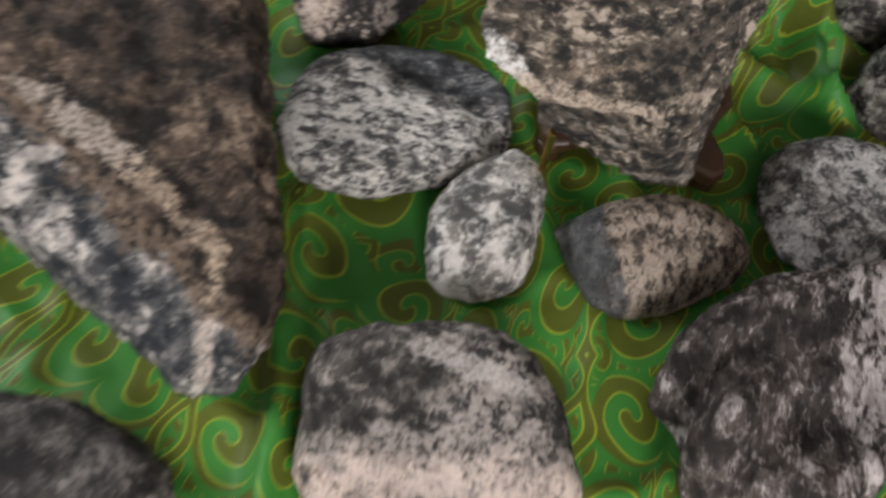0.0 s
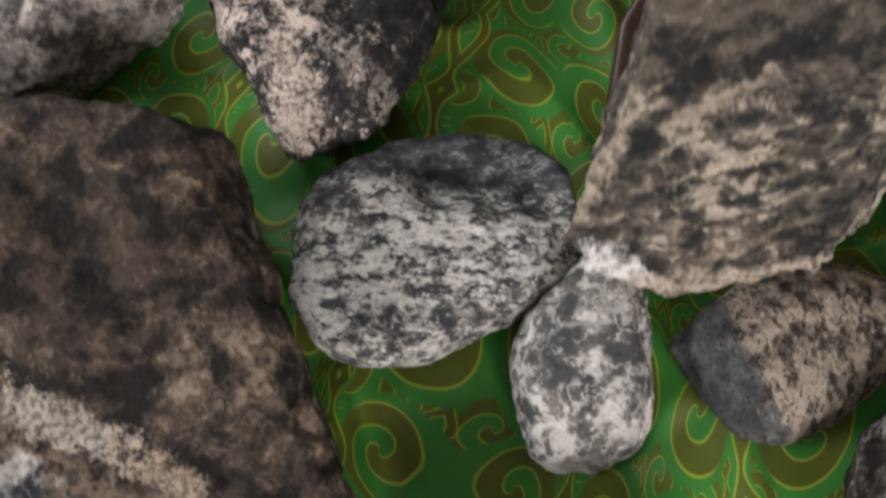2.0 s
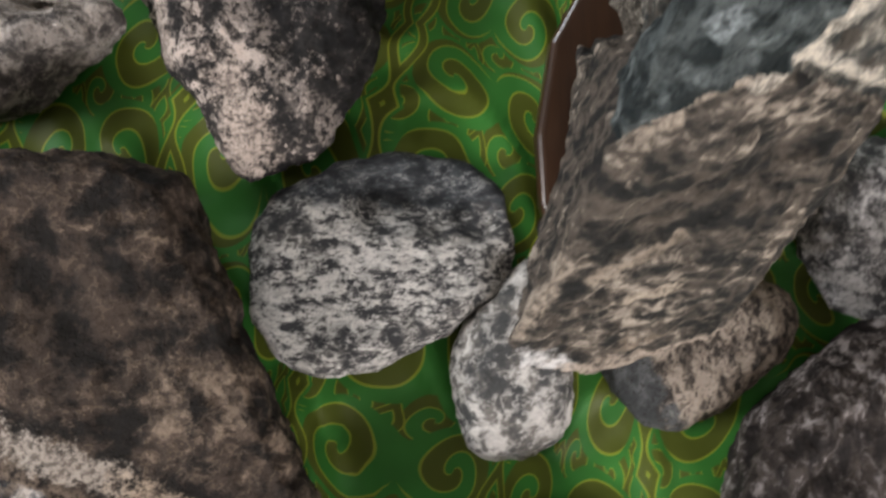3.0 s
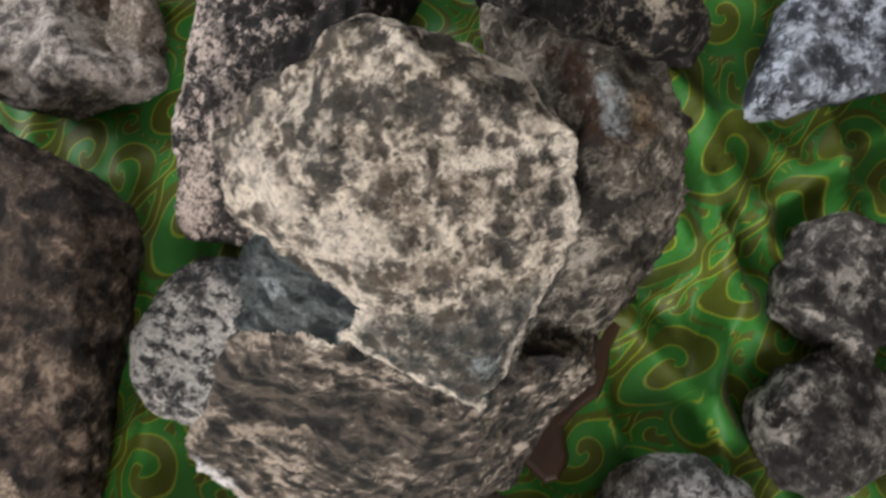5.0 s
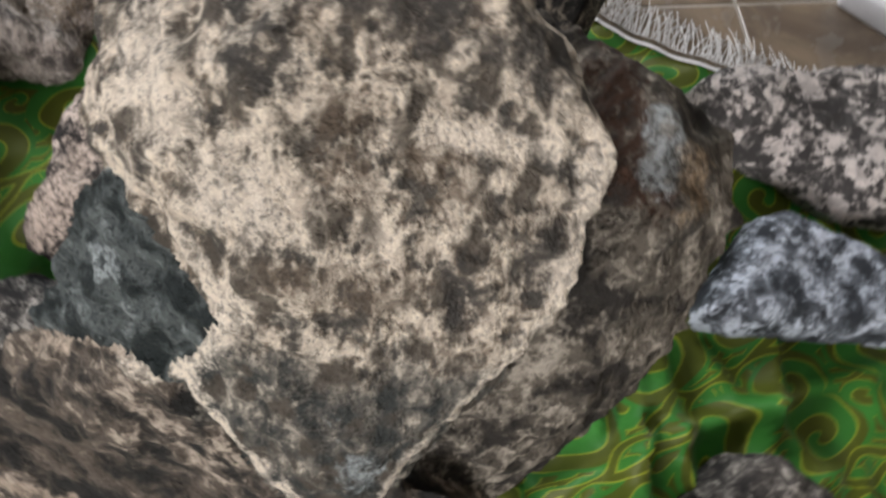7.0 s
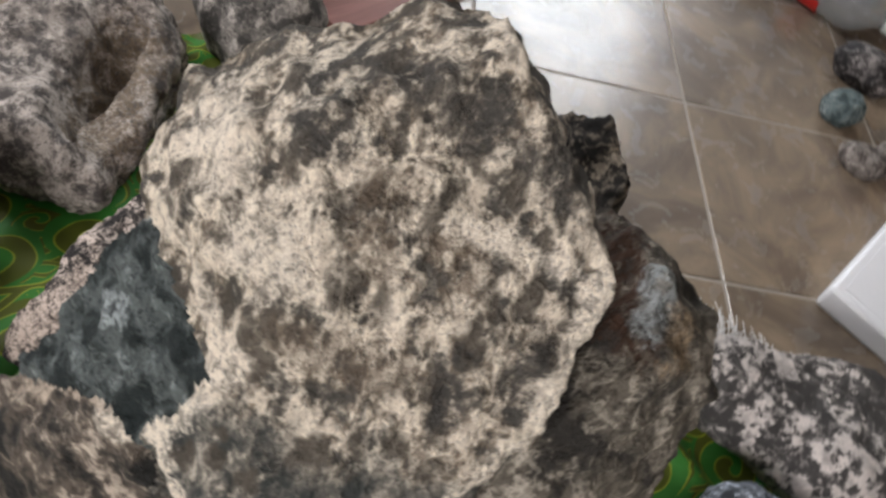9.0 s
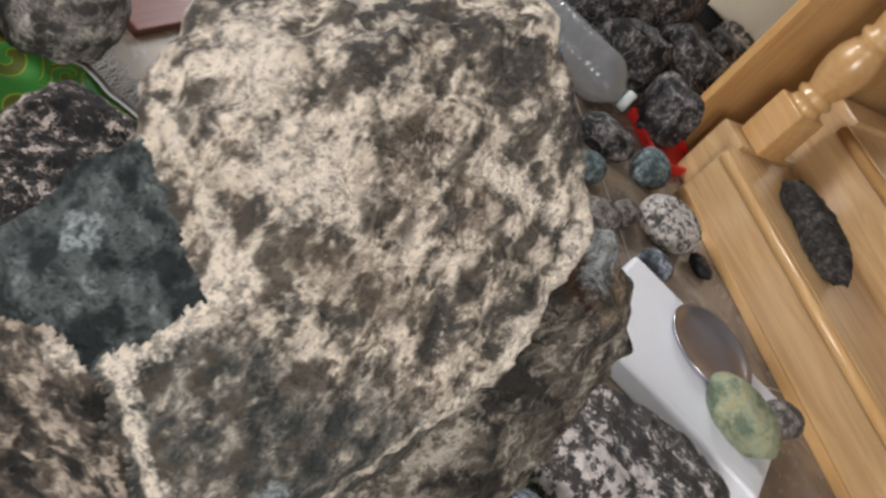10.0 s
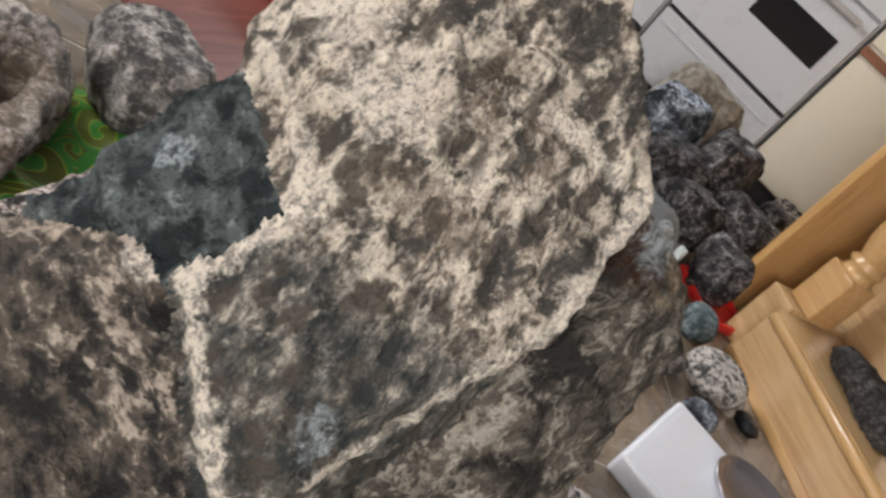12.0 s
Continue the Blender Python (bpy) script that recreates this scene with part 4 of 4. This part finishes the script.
def pebble(cx, cy, rx, ry, h, turn, mat, label, seed, name="pebble", z=0.0, group=P, **how):
    how = {"voxel": 0.005, "smooth": 8, "lump": 0.004, "grit": 0.0015, **how}
    return stone(name, [rings(blob(cx, cy, rx, ry, turn, seed=seed), h, 0.75, 0.45, 0.6, z)], mat, label, group=group, category="pebble", **how)


pebble(0.50, 2.97, 0.062, 0.05, 0.06, 60, M["teal"], "smooth teal-grey pebble on the tiles", 1)
pebble(0.45, 3.14, 0.085, 0.06, 0.08, 20, M["chunk"], "dark greenish pebble on the tiles", 2)
pebble(0.58, 3.22, 0.085, 0.06, 0.075, 110, M["teal"], "speckled blue-grey pebble beside the stairs", 3)
pebble(0.735, 3.08, 0.098, 0.088, 0.085, 0, M["granite"], "round black and white granite cobble", 4)
pebble(0.785, 2.90, 0.05, 0.042, 0.05, 40, M["blue"], "small blue-grey pebble on the tiles", 5)
pebble(0.615, 2.88, 0.055, 0.045, 0.05, 10, M["brownpeb"], "small rough brown-grey pebble on the tiles", 6)
pebble(0.645, 2.965, 0.05, 0.04, 0.05, 70, M["brownpeb"], "small rough brown-grey pebble on the tiles", 7)
pebble(0.86, 3.09, 0.045, 0.03, 0.035, 150, M["black"], "small glossy black stone by the skirting", 8)

# white slab with a dish, a green stone and a pebble on it
slab = holder("tray", pose(1.0, 2.672, 0.0, 0, 0, 6.5), "thick white plastic slab with rounded edges on the tiles", "tray")
part("body", box(0.48, 0.34, 0.055, (0, 0, 0.0), 0.012, 4), M["white"], slab)
part("pad", box(0.44, 0.30, 0.0016, (0, 0, 0.0543), 0.0006, 1), M["white"], slab)
dish = holder("dish", pose(1.0, 2.755, 0.0565, 0, 0, 0), "round pewter-coloured dish with a raised rim on the white slab", "dish")
part("bowl", lathe([(0.085, 0.0), (0.108, 0.012), (0.112, 0.020), (0.108, 0.021), (0.10, 0.013), (0.08, 0.006), (0.02, 0.005)], 48), M["steel"], dish, smooth=True)
pebble(1.13, 2.63, 0.105, 0.062, 0.085, -12, M["green"], "pale green and yellow stone on the white slab", 11, z=0.055, group="", smooth=4, lump=0.006)
pebble(1.20, 2.76, 0.055, 0.045, 0.06, 30, M["brownpeb"], "brown-grey pebble on the white slab", 12, z=0.055, group="")


def bottle(m):
    b = holder("water_bottle", m, "clear ribbed plastic water bottle lying on the floor", "bottle")
    prof = [(0.03, 0.0), (0.07, 0.004), (0.08, 0.02)]
    z = 0.03
    while z < 0.30:
        prof += [(0.08, z), (0.075, z + 0.009), (0.08, z + 0.018)]
        z += 0.022
    prof += [(0.08, 0.315), (0.072, 0.345), (0.05, 0.375), (0.026, 0.39), (0.024, 0.41)]
    inner = [(max(r - 0.0016, 0.004), z) for r, z in prof[1:]][::-1]
    part("body", lathe(prof + inner + [(0.01, 0.006)], 40), M["clear"], b, "clear ribbed body", True)
    lab = lathe([(0.0812, 0.20), (0.0814, 0.202), (0.0814, 0.258), (0.0812, 0.26)], 40)
    bmesh.ops.delete(lab, geom=[f for f in lab.faces if len(f.verts) > 4 or f.calc_center_median().y > -0.01 or f.calc_center_median().x < 0.02], context="FACES")
    part("label_corner", lab, M["red"], b, "red label corner", True)
    part("cap", lathe([(0.028, 0.405), (0.03, 0.41), (0.03, 0.428), (0.026, 0.431)], 28), M["pvc"], b, "translucent screw cap", True)
    lab = lathe([(0.0812, 0.08), (0.0814, 0.082), (0.0814, 0.168), (0.0812, 0.17)], 40)
    doomed = [f for f in lab.faces if len(f.verts) > 4 or f.calc_center_median().y > -0.01 or f.calc_center_median().x < -0.01]
    bmesh.ops.delete(lab, geom=doomed, context="FACES")
    part("label", lab, M["whitelabel"], b, "white paper label", True)
    lab = lathe([(0.0812, 0.172), (0.0814, 0.174), (0.0814, 0.196), (0.0812, 0.198)], 40)
    doomed = [f for f in lab.faces if len(f.verts) > 4 or f.calc_center_median().y > -0.01 or f.calc_center_median().x < -0.01]
    bmesh.ops.delete(lab, geom=doomed, context="FACES")
    part("label_band", lab, M["bluelabel"], b, "blue label band", True)
    return b


bottle(Matrix.Translation((-0.02, 3.235, 0.082)) @ Matrix.Rotation(radians(8), 4, "Z") @ Matrix.Rotation(radians(90), 4, "Y"))

red = holder("red_tray", pose(0.535, 3.44, 0.0, 0, 0, -31), "shallow bright red plastic tray under the dark rocks", "tray")
part("base", box(0.22, 0.18, 0.012, (0, 0, 0.002), 0.004), M["red"], red)
for sx, sy, x, y in ((0.22, 0.012, 0, 0.085), (0.22, 0.012, 0, -0.085), (0.012, 0.156, 0.104, 0), (0.012, 0.156, -0.104, 0)):
    part("rim", box(sx, sy, 0.018, (x, y, 0.014), 0.004), M["red"], red)

K = "dark rocks heaped by the stairs"
for cx, cy, rx, ry, h, z, tn, mt, lb in (
        (0.48, 3.45, 0.13, 0.085, 0.15, 0.016, 120, "chunk", "black rock with white veins on the red tray"),
        (0.27, 3.48, 0.12, 0.09, 0.20, 0.0, 40, "chunk", "black rock with white veins in the heap"),
        (0.13, 3.52, 0.13, 0.10, 0.24, 0.0, 70, "chunk", "large black rock with white veins in the heap"),
        (0.36, 3.72, 0.14, 0.11, 0.21, 0.0, 10, "chunk", "black rock with white veins in the heap"),
        (0.16, 3.80, 0.16, 0.12, 0.30, 0.0, 100, "chunk", "tall black rock with frosty white top"),
        (-0.04, 3.72, 0.13, 0.11, 0.30, 0.0, 50, "blue", "blue-grey rock in the heap"),
        (0.40, 3.98, 0.11, 0.09, 0.20, 0.0, 30, "chunk", "dark rounded rock behind the heap"),
        (-0.12, 3.98, 0.20, 0.13, 0.33, 0.0, 20, "tan", "tan flat-topped rock behind the heap"),
        (0.33, 4.40, 0.10, 0.08, 0.13, 0.0, 0, "flake", "small grey rock near the cabinets")):
    stone("rock", [rings(blob(cx, cy, rx, ry, tn, n=6, wob=0.3, seed=int(cx * 100) + 50), h, 0.85, 0.4, 0.66, z)], M[mt], lb, group=K, voxel=0.008, smooth=2, lump=0.016, grit=0.005)

thing("bag", join(box(0.13, 0.12, 0.2, (0, 0, 0), 0.035, 3), box(0.08, 0.07, 0.05, (0, 0, 0.19), 0.02, 2)), M["darkcloth"], pose(-0.56, 4.12, 0, 0, 0, 15), "black cloth bag in front of the stove", "bag", smooth=True)
jug = holder("bottle", pose(0.30, 4.72, 0), "milky plastic bottle with a yellow label by the cabinets", "bottle")
part("body", lathe([(0.04, 0), (0.055, 0.006), (0.055, 0.17), (0.04, 0.21), (0.018, 0.24), (0.018, 0.26)], 28), M["pvc"], jug, smooth=True)
part("label", lathe([(0.0555, 0.05), (0.0562, 0.052), (0.0562, 0.13), (0.0555, 0.132)], 28), M["yellow"], jug, "yellow label", True)
part("cap", lathe([(0.02, 0.262), (0.022, 0.265), (0.022, 0.285), (0.018, 0.29)], 20), M["blackgap"], jug, "black cap", True)

thing("floor_board", box(0.62, 0.95, 0.02, (0, 0, 0), 0.004), M["redfloor"], pose(-0.45, 2.50, 0.0, 0, 0, 4), "worn reddish wooden board lying on the tiles", "board")
tub = holder("red_tub", pose(-0.58, 2.55, 0.021, 0, 0, 10), "bright red plastic tub on the wooden board", "tub")
part("shell", lathe([(0.10, 0.0), (0.11, 0.004), (0.13, 0.12), (0.135, 0.122), (0.135, 0.128), (0.125, 0.128), (0.105, 0.01), (0.02, 0.008)], 36), M["red"], tub, smooth=True)

# ---- the kitchen front ----
ST = pose(-0.295, 4.42, 0, 0, 0, 4)
stove = holder("stove", ST, "white enamel kitchen stove with a black oven window", "stove")
part("body", box(0.65, 0.58, 0.86, (0, 0.31, 0.04), 0.004), M["enamel"], stove)
part("foot_recess", box(0.62, 0.5, 0.04, (0, 0.31, 0)), M["blackgap"], stove, "black recessed base")
part("drawer", box(0.645, 0.03, 0.27, (0, 0.0, 0.045), 0.006), M["enamel"], stove)
part("drawer_lip", box(0.60, 0.008, 0.012, (0, -0.018, 0.255), 0.003), M["enamel"], stove)
# black bar stands in for the shade between drawer and door
part("gap", box(0.64, 0.016, 0.014, (0, 0.006, 0.317)), M["blackgap"], stove, "black strip for the shade in the gap over the drawer")
door = part("oven_door", box(0.645, 0.035, 0.44, (0, -0.004, 0.333), 0.006), M["enamel"], stove)
part("window", box(0.33, 0.006, 0.135, (0.10, -0.0235, 0.512), 0.002), M["blackglass"], door, "black oven window")
hd = bmesh.new()
bmesh.ops.create_cone(hd, cap_ends=True, segments=16, radius1=0.013, radius2=0.013, depth=0.56, matrix=Matrix.Translation((0, -0.055, 0.735)) @ Matrix.Rotation(math.pi / 2, 4, "Y"))
for sx in (-0.25, 0.25):
    box(0.02, 0.04, 0.02, (sx, -0.04, 0.725), bm=hd)
part("handle", hd, M["enamel"], door, "white tube handle", True)
part("control_panel", box(0.645, 0.03, 0.10, (0, -0.003, 0.785), 0.005), M["enamel"], stove)
part("cooktop", box(0.65, 0.62, 0.02, (0, 0.30, 0.902), 0.005), M["enamel"], stove)


def unit(x, width, m, white=False):
    c = holder("base_cabinet", m @ pose(x, 0, 0), "cream painted base cabinet with a reddish wood strip" if not white else "plain white appliance beside the stove", "cabinet")
    mat = M["enamel"] if white else M["cabinet"]
    part("body", box(width, 0.56, 0.80, (0, 0.30, 0.09), 0.003), mat, c)
    part("plinth", box(width, 0.5, 0.09, (0, 0.33, 0)), M["blackgap"], c, "dark recessed plinth")
    d = part("door", box(width - 0.01, 0.02, 0.55 if not white else 0.78, (0, 0.008, 0.10), 0.004), mat, c)
    if not white:
        part("rail", box(width, 0.024, 0.035, (0, 0.006, 0.665), 0.003), M["oak"], c, "reddish wood rail")
        dr = part("drawer", box(width - 0.01, 0.02, 0.15, (0, 0.008, 0.715), 0.004), mat, c)
        part("pull", box(0.09, 0.03, 0.025, (0, -0.017, 0.775), 0.008), M["oak"], dr, "reddish wood pull")
    return c


unit(0.615, 0.55, ST), unit(1.17, 0.55, ST)
unit(-0.635, 0.6, ST @ pose(0, -0.03, 0), True)
top = join(box(1.12, 0.62, 0.035, (0.89, 0.29, 0.892), 0.004), box(1.12, 0.02, 0.04, (0.89, -0.032, 0.888), 0.004))
thing("worktop", top, M["oak"], ST, "kitchen worktop with a reddish wooden edge", "worktop")
pebble(0.42, 4.62, 0.13, 0.10, 0.12, 0, M["tan"], "pale yellow rock on the kitchen worktop", 21, z=0.928, group="", name="rock", lump=0.02)

# ---- floor tiles ----
SIDE, GAP = 0.457, 0.006
bm = box(SIDE - GAP, SIDE - GAP, 0.012, (0, 0, -0.012), 0.0015, 1)
tile_mesh = mesh_of(bm, "tile", M["tile"])
FLOORM = pose(0.661, 2.346, 0, 0, 0, -39.6)
rest, near = bmesh.new(), 0
cells = [(i, j) for i in range(-24, 25) for j in range(-26, 22)]
spots = [(FLOORM @ pose((i + 0.5) * SIDE, (j + 0.5) * SIDE, 0)) for i, j in cells]
spots = [m for m in spots if W0 - 0.12 < m.translation.x < W1 + 0.12 and S0 - 0.12 < m.translation.y < S1 + 0.12]
spots.sort(key=lambda m: (m.translation - Vector((0.3, 2.7, 0))).length)
for m in spots[:290]:
    ob = new("tile", tile_mesh)
    ob.matrix_basis = m
    ob.parent = floor
for m in spots[290:]:
    b = box(SIDE - GAP, SIDE - GAP, 0.012, (0, 0, -0.012))
    b.transform(m)
    join(rest, b)
tagged(part("tiles", rest, M["tile"], floor), kind="stuff")
